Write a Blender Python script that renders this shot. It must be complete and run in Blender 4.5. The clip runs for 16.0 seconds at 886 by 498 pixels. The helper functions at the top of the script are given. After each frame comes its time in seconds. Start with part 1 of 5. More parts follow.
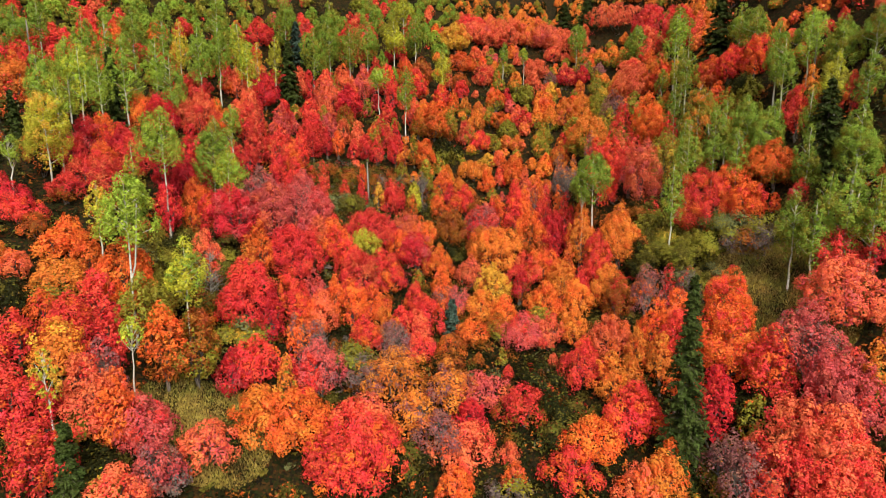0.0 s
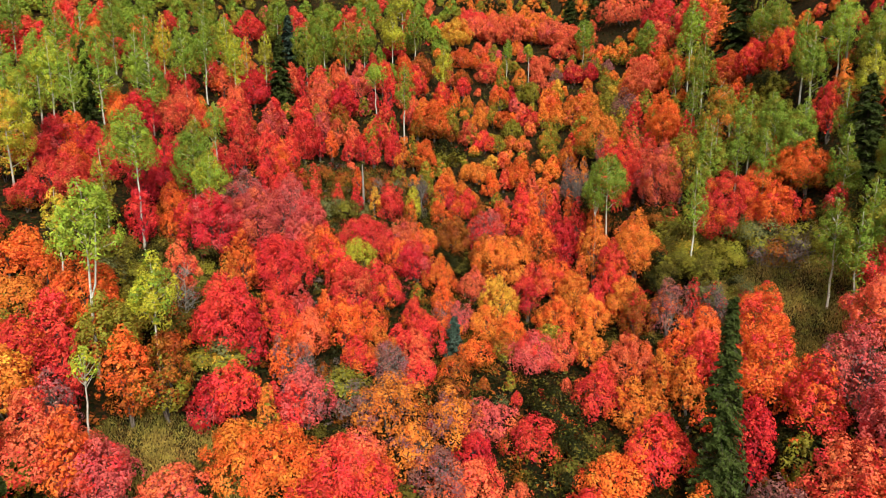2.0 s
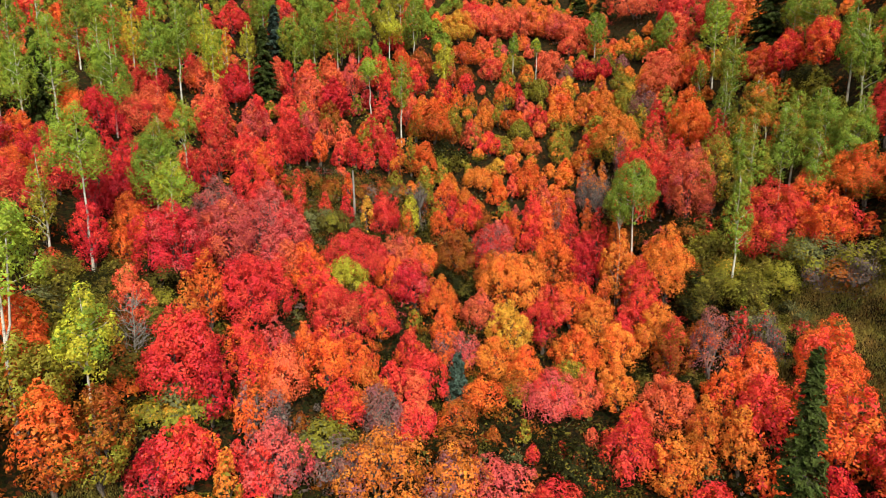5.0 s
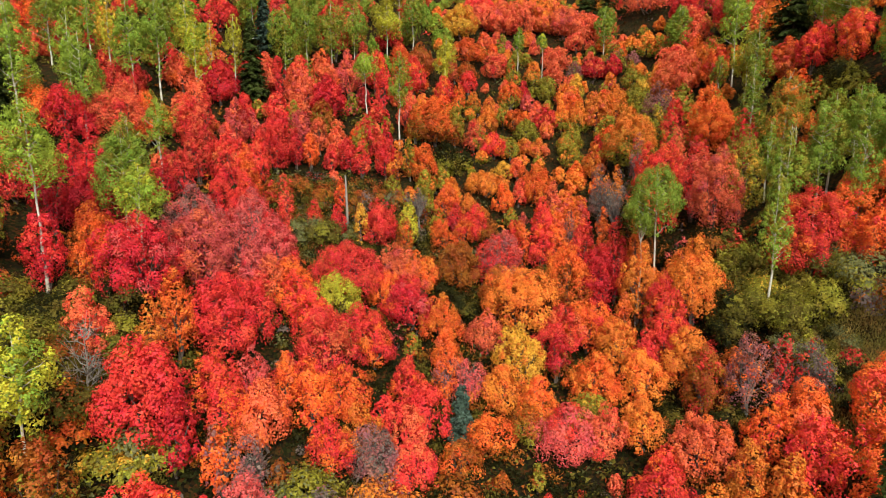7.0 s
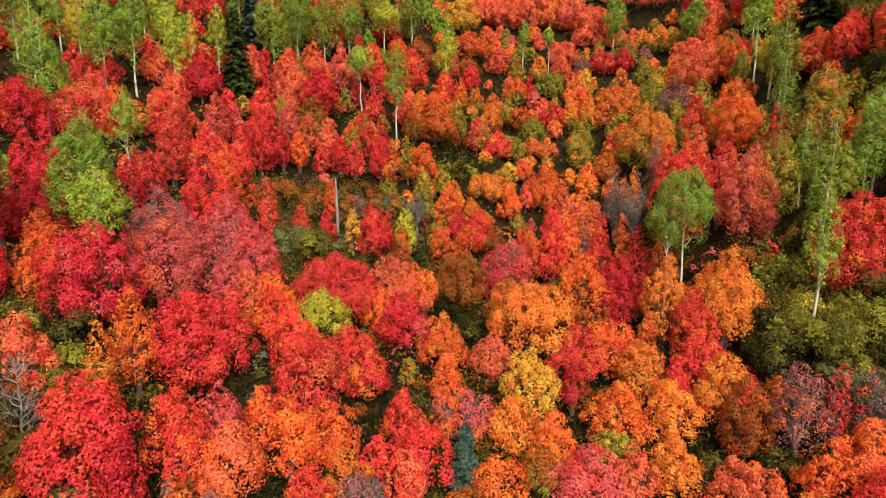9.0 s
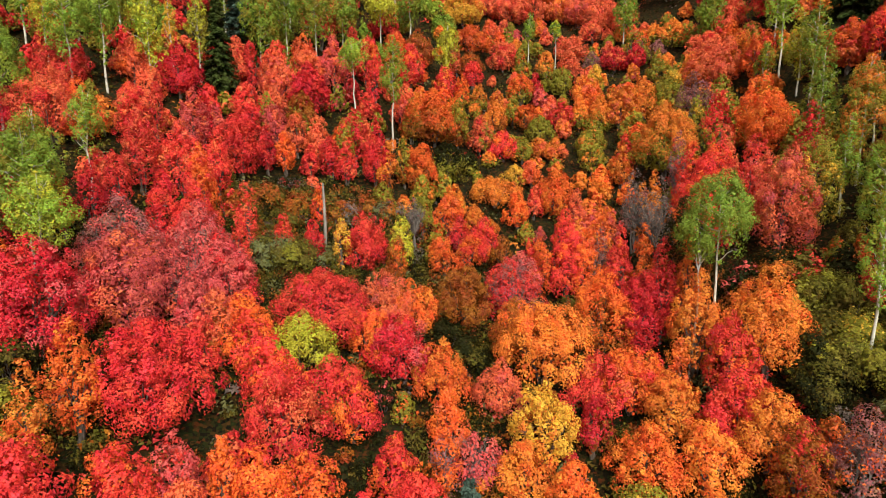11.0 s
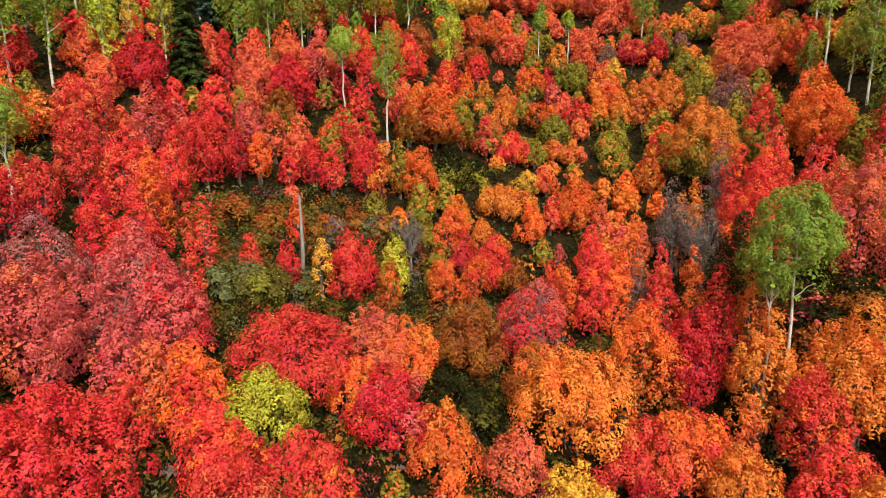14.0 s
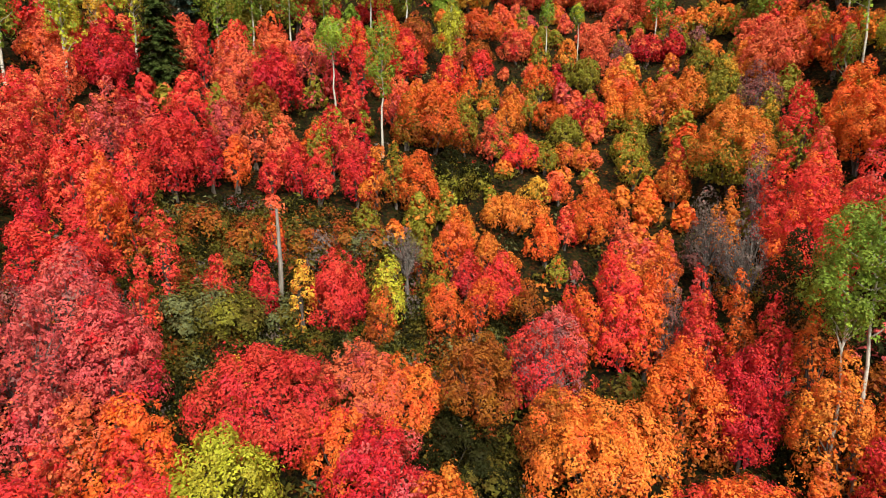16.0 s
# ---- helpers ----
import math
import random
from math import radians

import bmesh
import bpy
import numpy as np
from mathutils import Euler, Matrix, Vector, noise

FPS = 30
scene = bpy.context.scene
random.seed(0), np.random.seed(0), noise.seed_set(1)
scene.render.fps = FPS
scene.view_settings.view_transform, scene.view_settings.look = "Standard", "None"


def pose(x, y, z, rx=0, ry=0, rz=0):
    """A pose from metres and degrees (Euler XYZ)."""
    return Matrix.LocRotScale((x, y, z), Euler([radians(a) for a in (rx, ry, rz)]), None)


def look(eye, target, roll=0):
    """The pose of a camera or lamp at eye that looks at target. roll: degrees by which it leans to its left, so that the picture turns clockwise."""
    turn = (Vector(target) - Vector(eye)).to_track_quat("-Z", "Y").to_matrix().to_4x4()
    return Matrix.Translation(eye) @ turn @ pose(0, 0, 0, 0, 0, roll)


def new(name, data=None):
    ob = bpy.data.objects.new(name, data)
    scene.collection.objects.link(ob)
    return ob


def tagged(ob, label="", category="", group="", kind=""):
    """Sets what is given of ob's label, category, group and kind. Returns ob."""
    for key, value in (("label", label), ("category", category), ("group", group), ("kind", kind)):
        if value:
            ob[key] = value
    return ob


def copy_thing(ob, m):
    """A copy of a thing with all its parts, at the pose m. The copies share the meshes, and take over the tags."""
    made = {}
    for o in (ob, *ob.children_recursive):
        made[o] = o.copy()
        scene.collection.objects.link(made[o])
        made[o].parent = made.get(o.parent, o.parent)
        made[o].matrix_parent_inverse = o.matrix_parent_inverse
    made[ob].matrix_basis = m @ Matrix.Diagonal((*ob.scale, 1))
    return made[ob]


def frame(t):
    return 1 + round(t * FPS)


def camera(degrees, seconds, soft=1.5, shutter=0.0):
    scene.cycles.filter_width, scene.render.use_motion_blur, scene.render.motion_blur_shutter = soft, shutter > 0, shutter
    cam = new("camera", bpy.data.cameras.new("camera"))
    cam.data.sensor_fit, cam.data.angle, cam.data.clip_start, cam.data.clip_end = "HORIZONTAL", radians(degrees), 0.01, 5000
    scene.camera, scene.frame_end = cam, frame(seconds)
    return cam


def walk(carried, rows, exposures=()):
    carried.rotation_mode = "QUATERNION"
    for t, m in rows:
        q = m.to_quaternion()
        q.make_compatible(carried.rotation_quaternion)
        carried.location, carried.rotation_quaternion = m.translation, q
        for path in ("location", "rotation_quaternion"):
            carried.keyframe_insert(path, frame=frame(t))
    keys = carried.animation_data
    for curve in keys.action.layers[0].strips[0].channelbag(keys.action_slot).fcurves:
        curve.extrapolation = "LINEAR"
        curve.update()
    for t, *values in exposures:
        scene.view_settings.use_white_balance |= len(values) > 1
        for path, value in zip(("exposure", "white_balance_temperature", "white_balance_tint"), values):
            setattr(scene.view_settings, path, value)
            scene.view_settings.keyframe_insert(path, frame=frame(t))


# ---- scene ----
cam = camera(70.96, 16.0, soft=1.0)
METRES, EYE, TILT, LEAN, TURN = 30.0, 30.0, -10.9, 0.0, 0.0
ROWS = [
    (0.0, 0.0000, 0.0000, 0.0000, 0.000, 0.000, -0.000),
    (0.5, -0.0009, 0.0426, 0.0084, 0.014, 0.000, -0.007),
    (1.0, -0.0017, 0.0853, 0.0166, 0.022, 0.007, -0.014),
    (1.5, -0.0023, 0.1278, 0.0247, 0.029, 0.014, -0.022),
    (2.0, -0.0026, 0.1698, 0.0328, 0.029, 0.007, -0.022),
    (2.5, -0.0029, 0.2121, 0.0411, 0.029, 0.000, -0.022),
    (3.0, -0.0033, 0.2543, 0.0494, 0.036, -0.000, -0.022),
    (3.5, -0.0038, 0.2970, 0.0580, 0.043, 0.007, -0.029),
    (4.0, -0.0042, 0.3391, 0.0668, 0.058, 0.007, -0.029),
    (6.5, -0.0064, 0.5502, 0.1127, 0.115, -0.014, -0.036),
    (7.0, -0.0076, 0.5929, 0.1212, 0.122, -0.014, -0.043),
    (7.5, -0.0082, 0.6352, 0.1285, 0.137, -0.000, -0.043),
    (8.0, -0.0088, 0.6775, 0.1355, 0.144, 0.007, -0.036),
    (8.5, -0.0090, 0.7198, 0.1422, 0.151, 0.007, -0.036),
    (9.0, -0.0085, 0.7622, 0.1488, 0.165, 0.007, -0.036),
    (11.5, -0.0081, 0.9710, 0.1857, 0.230, 0.029, -0.065),
    (12.0, -0.0082, 1.0123, 0.1935, 0.252, 0.029, -0.058),
    (12.5, -0.0094, 1.0536, 0.2008, 0.266, 0.050, -0.072),
    (13.0, -0.0102, 1.0949, 0.2089, 0.273, 0.065, -0.065),
    (13.5, -0.0107, 1.1363, 0.2171, 0.280, 0.086, -0.072),
    (14.0, -0.0116, 1.1774, 0.2251, 0.295, 0.101, -0.072),
    (14.5, -0.0124, 1.2185, 0.2339, 0.309, 0.115, -0.079),
    (15.0, -0.0128, 1.2593, 0.2422, 0.316, 0.122, -0.079),
    (15.5, -0.0134, 1.3007, 0.2518, 0.316, 0.129, -0.079),
    (16.0, -0.0136, 1.3421, 0.2608, 0.331, 0.129, -0.093),
]
walk(cam, [(t, pose(0, 0, EYE, TILT, LEAN, TURN) @ pose(METRES * x, METRES * y, METRES * z, 90 + pitch, roll, yaw)) for t, x, y, z, yaw, pitch, roll in ROWS])

# ---- light: a bright overcast sky with a wide, weak sun ----
SUN_UP, SUN_ROUND = 45.0, 166.0
world = bpy.data.worlds.new("overcast_sky")
scene.world = world
world.use_nodes = True
wn = world.node_tree
sky = wn.nodes.new("ShaderNodeTexSky")
sky.sky_type, sky.sun_disc = "NISHITA", False
sky.sun_elevation, sky.sun_rotation = radians(SUN_UP), radians(SUN_ROUND)
sky.air_density, sky.dust_density, sky.ozone_density = 1.0, 4.0, 1.0
grey = wn.nodes.new("ShaderNodeHueSaturation")
grey.inputs["Saturation"].default_value = 0.1
wn.links.new(sky.outputs["Color"], grey.inputs["Color"])
wn.links.new(grey.outputs["Color"], wn.nodes["Background"].inputs["Color"])
wn.nodes["Background"].inputs["Strength"].default_value = 0.11
sun_data = bpy.data.lights.new("sun", "SUN")
sun_data.energy, sun_data.angle, sun_data.color = 2.4, radians(35), (1.0, 0.94, 0.68)
sun = new("sun", sun_data)
sun.matrix_world = look((0, 0, 120), (-120 * math.sin(radians(SUN_ROUND)) / math.tan(radians(SUN_UP)), -120 * math.cos(radians(SUN_ROUND)) / math.tan(radians(SUN_UP)), 0))
scene.view_settings.exposure = 0.71

# ---- materials ----


def leaf_material(name, rgb, shift=0.02, spread=0.17, thin=0.18):
    """A leaf surface: colour that differs from leaf to leaf, from branch to branch and from tree to tree, partly translucent."""
    m = bpy.data.materials.new(name)
    m.use_nodes = True
    nt = m.node_tree
    nd, ln = nt.nodes, nt.links
    bsdf = nd["Principled BSDF"]
    geo, info, coord = nd.new("ShaderNodeNewGeometry"), nd.new("ShaderNodeObjectInfo"), nd.new("ShaderNodeTexCoord")
    patch = nd.new("ShaderNodeTexNoise")
    patch.inputs["Scale"].default_value, patch.inputs["Detail"].default_value = 0.9, 3.0
    ln.new(coord.outputs["Object"], patch.inputs["Vector"])
    hue = nd.new("ShaderNodeHueSaturation")
    hue.inputs["Color"].default_value = (*rgb, 1)
    a = nd.new("ShaderNodeMapRange")
    a.inputs["From Min"].default_value, a.inputs["From Max"].default_value = 0.3, 0.7
    a.inputs["To Min"].default_value, a.inputs["To Max"].default_value = 0.5 - shift * 1.4, 0.5 + shift * 0.6
    ln.new(patch.outputs["Fac"], a.inputs["Value"])
    b = nd.new("ShaderNodeMath")
    b.operation = "MULTIPLY_ADD"
    b.inputs[1].default_value = shift * 0.8
    ln.new(geo.outputs["Random Per Island"], b.inputs[0])
    ln.new(a.outputs["Result"], b.inputs[2])
    ln.new(b.outputs[0], hue.inputs["Hue"])
    v = nd.new("ShaderNodeMapRange")
    v.inputs["To Min"].default_value, v.inputs["To Max"].default_value = 1 - spread, 1 + spread
    ln.new(geo.outputs["Random Per Island"], v.inputs["Value"])
    v2 = nd.new("ShaderNodeMapRange")
    v2.inputs["To Min"].default_value, v2.inputs["To Max"].default_value = 0.85, 1.15
    ln.new(info.outputs["Random"], v2.inputs["Value"])
    mul, mul2 = nd.new("ShaderNodeMath"), nd.new("ShaderNodeMath")
    mul.operation = mul2.operation = "MULTIPLY"
    ln.new(v.outputs["Result"], mul.inputs[0])
    ln.new(v2.outputs["Result"], mul.inputs[1])
    # single leaves within a spray: each cell has its own tone and tilt
    cell = nd.new("ShaderNodeTexVoronoi")
    cell.inputs["Scale"].default_value = 21.0
    ln.new(coord.outputs["Object"], cell.inputs["Vector"])
    split = nd.new("ShaderNodeSeparateColor")
    ln.new(cell.outputs["Color"], split.inputs["Color"])
    v3 = nd.new("ShaderNodeMapRange")
    v3.inputs["To Min"].default_value, v3.inputs["To Max"].default_value = 0.88, 1.12
    ln.new(split.outputs[0], v3.inputs["Value"])
    ln.new(mul.outputs[0], mul2.inputs[0])
    ln.new(v3.outputs["Result"], mul2.inputs[1])
    bough = nd.new("ShaderNodeTexNoise")
    bough.inputs["Scale"].default_value, bough.inputs["Detail"].default_value = 2.4, 2.0
    ln.new(coord.outputs["Object"], bough.inputs["Vector"])
    v4 = nd.new("ShaderNodeMapRange")
    v4.inputs["From Min"].default_value, v4.inputs["From Max"].default_value = 0.35, 0.65
    v4.inputs["To Min"].default_value, v4.inputs["To Max"].default_value = 0.80, 1.18
    ln.new(bough.outputs["Fac"], v4.inputs["Value"])
    mul3 = nd.new("ShaderNodeMath")
    mul3.operation = "MULTIPLY"
    ln.new(mul2.outputs[0], mul3.inputs[0])
    ln.new(v4.outputs["Result"], mul3.inputs[1])
    ln.new(mul3.outputs[0], hue.inputs["Value"])
    tilt = nd.new("ShaderNodeVectorMath")
    tilt.operation = "MULTIPLY_ADD"
    tilt.inputs[1].default_value, tilt.inputs[2].default_value = (0.4, 0.4, 0.4), (-0.2, -0.2, -0.2)
    ln.new(cell.outputs["Color"], tilt.inputs[0])
    lean = nd.new("ShaderNodeVectorMath")
    ln.new(geo.outputs["Normal"], lean.inputs[0])
    ln.new(tilt.outputs[0], lean.inputs[1])
    norm = nd.new("ShaderNodeVectorMath")
    norm.operation = "NORMALIZE"
    ln.new(lean.outputs[0], norm.inputs[0])
    ln.new(norm.outputs[0], bsdf.inputs["Normal"])
    ln.new(hue.outputs["Color"], bsdf.inputs["Base Color"])
    bsdf.inputs["Roughness"].default_value = 0.5
    bsdf.inputs["Specular IOR Level"].default_value = 0.16 if max(rgb) > 0.14 else 0.04
    tr = nd.new("ShaderNodeBsdfTranslucent")
    ln.new(hue.outputs["Color"], tr.inputs["Color"])
    ln.new(norm.outputs[0], tr.inputs["Normal"])
    mix = nd.new("ShaderNodeMixShader")
    mix.inputs[0].default_value = thin
    ln.new(bsdf.outputs[0], mix.inputs[1])
    ln.new(tr.outputs[0], mix.inputs[2])
    ln.new(mix.outputs[0], nd["Material Output"].inputs["Surface"])
    return m


TONES = {
    "R": ("red_leaves", (0.670, 0.045, 0.038), 0.008),
    "C": ("crimson_leaves", (0.530, 0.021, 0.031), 0.006),
    "P": ("pink_leaves", (0.580, 0.088, 0.084), 0.008),
    "S": ("coral_leaves", (0.740, 0.142, 0.062), 0.010),
    "O": ("orange_leaves", (0.730, 0.130, 0.026), 0.012),
    "A": ("amber_leaves", (0.720, 0.212, 0.034), 0.012),
    "Y": ("yellow_leaves", (0.690, 0.380, 0.045), 0.010),
    "B": ("rust_leaves", (0.330, 0.090, 0.014), 0.020),
    "G": ("olive_leaves", (0.250, 0.220, 0.024), 0.025),
    "H": ("dull_olive_leaves", (0.120, 0.098, 0.018), 0.03),
    # dark green shrub leaves, taken near black for the shade in the gaps
    "D": ("shade_dark_shrub_leaves", (0.022, 0.022, 0.006), 0.03),
    "E": ("sage_leaves", (0.150, 0.155, 0.060), 0.02),
    "M": ("mauve_leaves", (0.27, 0.095, 0.090), 0.03),
    "N": ("grey_twigs", (0.16, 0.115, 0.105), 0.03),
    "L": ("bright_aspen_leaves", (0.280, 0.370, 0.038), 0.02),
    "l": ("yellow_green_leaves", (0.450, 0.430, 0.036), 0.02),
    "g": ("green_aspen_leaves", (0.200, 0.285, 0.032), 0.02),
    "K": ("spruce_needles", (0.044, 0.060, 0.014), 0.02, 0.4, 0.1),
    "b": ("blue_spruce_needles", (0.050, 0.080, 0.062), 0.02, 0.4, 0.1),
}
LEAF = {k: leaf_material(*v) for k, v in TONES.items()}
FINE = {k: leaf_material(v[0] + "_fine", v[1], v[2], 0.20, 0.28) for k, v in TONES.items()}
LOOKS = {"R": "bright red", "C": "deep crimson", "P": "pinkish red", "S": "coral red", "O": "orange", "A": "amber orange", "Y": "golden yellow",
         "B": "rusty brown", "G": "olive green", "D": "dark green", "H": "dull olive brown", "E": "sage green", "M": "thin mauve", "N": "bare grey", "L": "light green", "l": "yellow green", "g": "mid green"}


def rough_material(name, dark, light, scale, rough=0.9, bump=0.4, stretch=(1, 1, 1), low=0.35, high=0.65):
    """A rough natural surface in two tones, at a large and a small scale, with relief."""
    m = bpy.data.materials.new(name)
    m.use_nodes = True
    nd, ln = m.node_tree.nodes, m.node_tree.links
    bsdf = nd["Principled BSDF"]
    coord, mapping = nd.new("ShaderNodeTexCoord"), nd.new("ShaderNodeMapping")
    mapping.inputs["Scale"].default_value = stretch
    ln.new(coord.outputs["Object"], mapping.inputs["Vector"])
    n1, n2 = nd.new("ShaderNodeTexNoise"), nd.new("ShaderNodeTexNoise")
    n1.inputs["Scale"].default_value, n1.inputs["Detail"].default_value = scale, 6.0
    n2.inputs["Scale"].default_value, n2.inputs["Detail"].default_value = scale * 0.12, 3.0
    ln.new(mapping.outputs[0], n1.inputs["Vector"])
    ln.new(mapping.outputs[0], n2.inputs["Vector"])
    add = nd.new("ShaderNodeMath")
    add.operation = "MULTIPLY_ADD"
    add.inputs[1].default_value = 0.5
    half = nd.new("ShaderNodeMath")
    half.operation = "MULTIPLY"
    half.inputs[1].default_value = 0.5
    ln.new(n2.outputs["Fac"], half.inputs[0])
    ln.new(n1.outputs["Fac"], add.inputs[0])
    ln.new(half.outputs[0], add.inputs[2])
    ramp = nd.new("ShaderNodeValToRGB")
    ramp.color_ramp.elements[0].position, ramp.color_ramp.elements[1].position = low, high
    ramp.color_ramp.elements[0].color, ramp.color_ramp.elements[1].color = (*dark, 1), (*light, 1)
    ln.new(add.outputs[0], ramp.inputs["Fac"])
    ln.new(ramp.outputs["Color"], bsdf.inputs["Base Color"])
    bsdf.inputs["Roughness"].default_value = rough
    bsdf.inputs["Specular IOR Level"].default_value = 0.06
    bp = nd.new("ShaderNodeBump")
    bp.inputs["Strength"].default_value, bp.inputs["Distance"].default_value = bump, 0.05
    ln.new(n1.outputs["Fac"], bp.inputs["Height"])
    ln.new(bp.outputs["Normal"], bsdf.inputs["Normal"])
    return m


BARK = rough_material("maple_bark", (0.05, 0.04, 0.035), (0.17, 0.14, 0.12), 9.0, stretch=(1, 1, 0.3))
TWIG_BARK = rough_material("grey_twig_bark", (0.09, 0.075, 0.07), (0.24, 0.21, 0.195), 9.0, stretch=(1, 1, 0.3))
ASPEN_BARK = rough_material("aspen_bark", (0.06, 0.05, 0.045), (0.52, 0.49, 0.43), 5.0, 0.7, 0.2, (0.6, 0.6, 2.2), 0.36, 0.46)
SNAG_WOOD = rough_material("weathered_wood", (0.14, 0.12, 0.105), (0.36, 0.33, 0.30), 7.0, stretch=(1, 1, 0.2))


def litter_material():
    """Forest floor: fallen leaves and low weeds, each a small cell of its own colour, over soil, all darkened to hold
    the shade of the wood.
    """
    m = rough_material("shaded_forest_floor", (0.005, 0.004, 0.002), (0.016, 0.012, 0.006), 1.8)
    nd, ln = m.node_tree.nodes, m.node_tree.links
    coord = [n for n in nd if n.bl_idname == "ShaderNodeTexCoord"][0]
    bsdf = nd["Principled BSDF"]
    soil = bsdf.inputs["Base Color"].links[0].from_socket
    cell = nd.new("ShaderNodeTexVoronoi")
    cell.inputs["Scale"].default_value = 6.0
    ln.new(coord.outputs["Object"], cell.inputs["Vector"])
    split = nd.new("ShaderNodeSeparateColor")
    ln.new(cell.outputs["Color"], split.inputs["Color"])
    ramp = nd.new("ShaderNodeValToRGB")
    e = ramp.color_ramp.elements
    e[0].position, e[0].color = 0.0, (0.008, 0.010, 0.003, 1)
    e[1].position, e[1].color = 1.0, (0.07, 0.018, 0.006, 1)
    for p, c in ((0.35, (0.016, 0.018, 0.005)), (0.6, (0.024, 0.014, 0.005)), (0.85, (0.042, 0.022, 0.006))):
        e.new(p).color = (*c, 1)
    ln.new(split.outputs[0], ramp.inputs["Fac"])
    mix = nd.new("ShaderNodeMix")
    mix.data_type = "RGBA"
    step = nd.new("ShaderNodeMapRange")
    step.inputs["From Min"].default_value, step.inputs["From Max"].default_value = 0.25, 0.35
    ln.new(split.outputs[1], step.inputs["Value"])
    ln.new(step.outputs["Result"], mix.inputs["Factor"])
    ln.new(soil, mix.inputs["A"])
    ln.new(ramp.outputs["Color"], mix.inputs["B"])
    ln.new(mix.outputs["Result"], bsdf.inputs["Base Color"])
    bp = nd.new("ShaderNodeBump")
    bp.inputs["Strength"].default_value, bp.inputs["Distance"].default_value = 0.9, 0.12
    ln.new(split.outputs[2], bp.inputs["Height"])
    ln.new(bp.outputs["Normal"], bsdf.inputs["Normal"])
    return m


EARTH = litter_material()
STRAW = leaf_material("dry_grass", (0.34, 0.245, 0.062), 0.02, 0.35, 0.2)
STRAW_DARK = leaf_material("rank_grass", (0.19, 0.155, 0.036), 0.03, 0.4, 0.2)

# ---- ground ----
GROUND = (14.826, -5.182, 11.888, 8.558, -0.824, 0.071, 3.750, -1.637, -1.126, 0.728)


def ground_z(x, y):
    """Height of the hillside: a draw that climbs away from the camera, with steeper slopes on both sides and a ridge far behind."""
    x, y = np.asarray(x, float), np.asarray(y, float)
    a, b = np.clip(x, -48, 52) / 30, (np.clip(y, 18, 120) - 60) / 30
    c = GROUND
    z = c[0] + c[1] * a + c[2] * b + c[3] * a * a + c[4] * a * b + c[5] * b * b + c[6] * a ** 3 + c[7] * a * a * b + c[8] * a * b * b + c[9] * b ** 3
    z = z + 0.52 * np.clip(y - 120, 0, 160) + 0.12 * np.clip(y - 280, 0, 500) - 0.05 * np.clip(18 - y, 0, 200)
    z = z + 0.22 * np.clip(np.abs(x - 2) - 50, 0, 220)
    z = z + 0.25 * np.sin(x * 0.55 + 1.3 * np.sin(y * 0.21)) * np.cos(y * 0.47) + 0.12 * np.sin(x * 1.7 + y * 1.1)
    return z


def mesh_from(name, verts, faces, mats, index=None, smooth=False):
    """A mesh from arrays: verts (n, 3), faces (m, 3 or 4)."""
    me = bpy.data.meshes.new(name)
    n, k = faces.shape
    me.vertices.add(len(verts))
    me.vertices.foreach_set("co", np.ascontiguousarray(verts, np.float32).ravel())
    me.loops.add(n * k)
    me.loops.foreach_set("vertex_index", np.ascontiguousarray(faces, np.int32).ravel())
    me.polygons.add(n)
    me.polygons.foreach_set("loop_start", np.arange(0, n * k, k, dtype=np.int32))
    for m in mats:
        me.materials.append(m)
    if index is not None:
        me.polygons.foreach_set("material_index", np.ascontiguousarray(index, np.int32))
    if smooth:
        me.polygons.foreach_set("use_smooth", np.ones(n, bool))
    me.update(calc_edges=True)
    return me


def build_ground():
    s = np.linspace(-1, 1, 161)
    gx = 62 * s + 2900 * s ** 9
    gy = 70 + 75 * s + 2900 * s ** 9
    X, Y = np.meshgrid(gx, gy)
    V = np.stack([X, Y, ground_z(X, Y)], -1).reshape(-1, 3)
    i = np.arange(160)[:, None] * 161 + np.arange(160)[None]
    Fc = np.stack([i, i + 1, i + 162, i + 161], -1).reshape(-1, 4)
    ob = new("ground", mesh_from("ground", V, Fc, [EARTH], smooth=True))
    tagged(ob, "brown forest floor of a steep wooded hillside, shade put into its colour", "ground", kind="structure")


build_ground()

# ---- trees ----
PLANTED = []
LEAVES = 47
rng = np.random.default_rng(7)


def unit(n):
    v = rng.normal(size=(n, 3))
    return v / np.linalg.norm(v, axis=1)[:, None]


def leaves(centres, normals, sizes, slim=0.8):
    """One small pointed leaf spray for each centre, facing its normal."""
    n = len(centres)
    t = np.cross(normals, unit(n))
    t /= np.linalg.norm(t, axis=1)[:, None] + 1e-9
    b = np.cross(normals, t)
    s = (sizes * rng.uniform(0.65, 1.35, n))[:, None]
    skew = rng.uniform(-0.25, 0.25, (n, 1))
    V = np.stack([centres - t * s * 0.4 - b * s * slim * 0.5, centres - t * s * 0.4 + b * s * slim * 0.5, centres + t * s * 0.6 + b * s * skew], 1).reshape(-1, 3)
    return V, np.arange(3 * n).reshape(-1, 3)


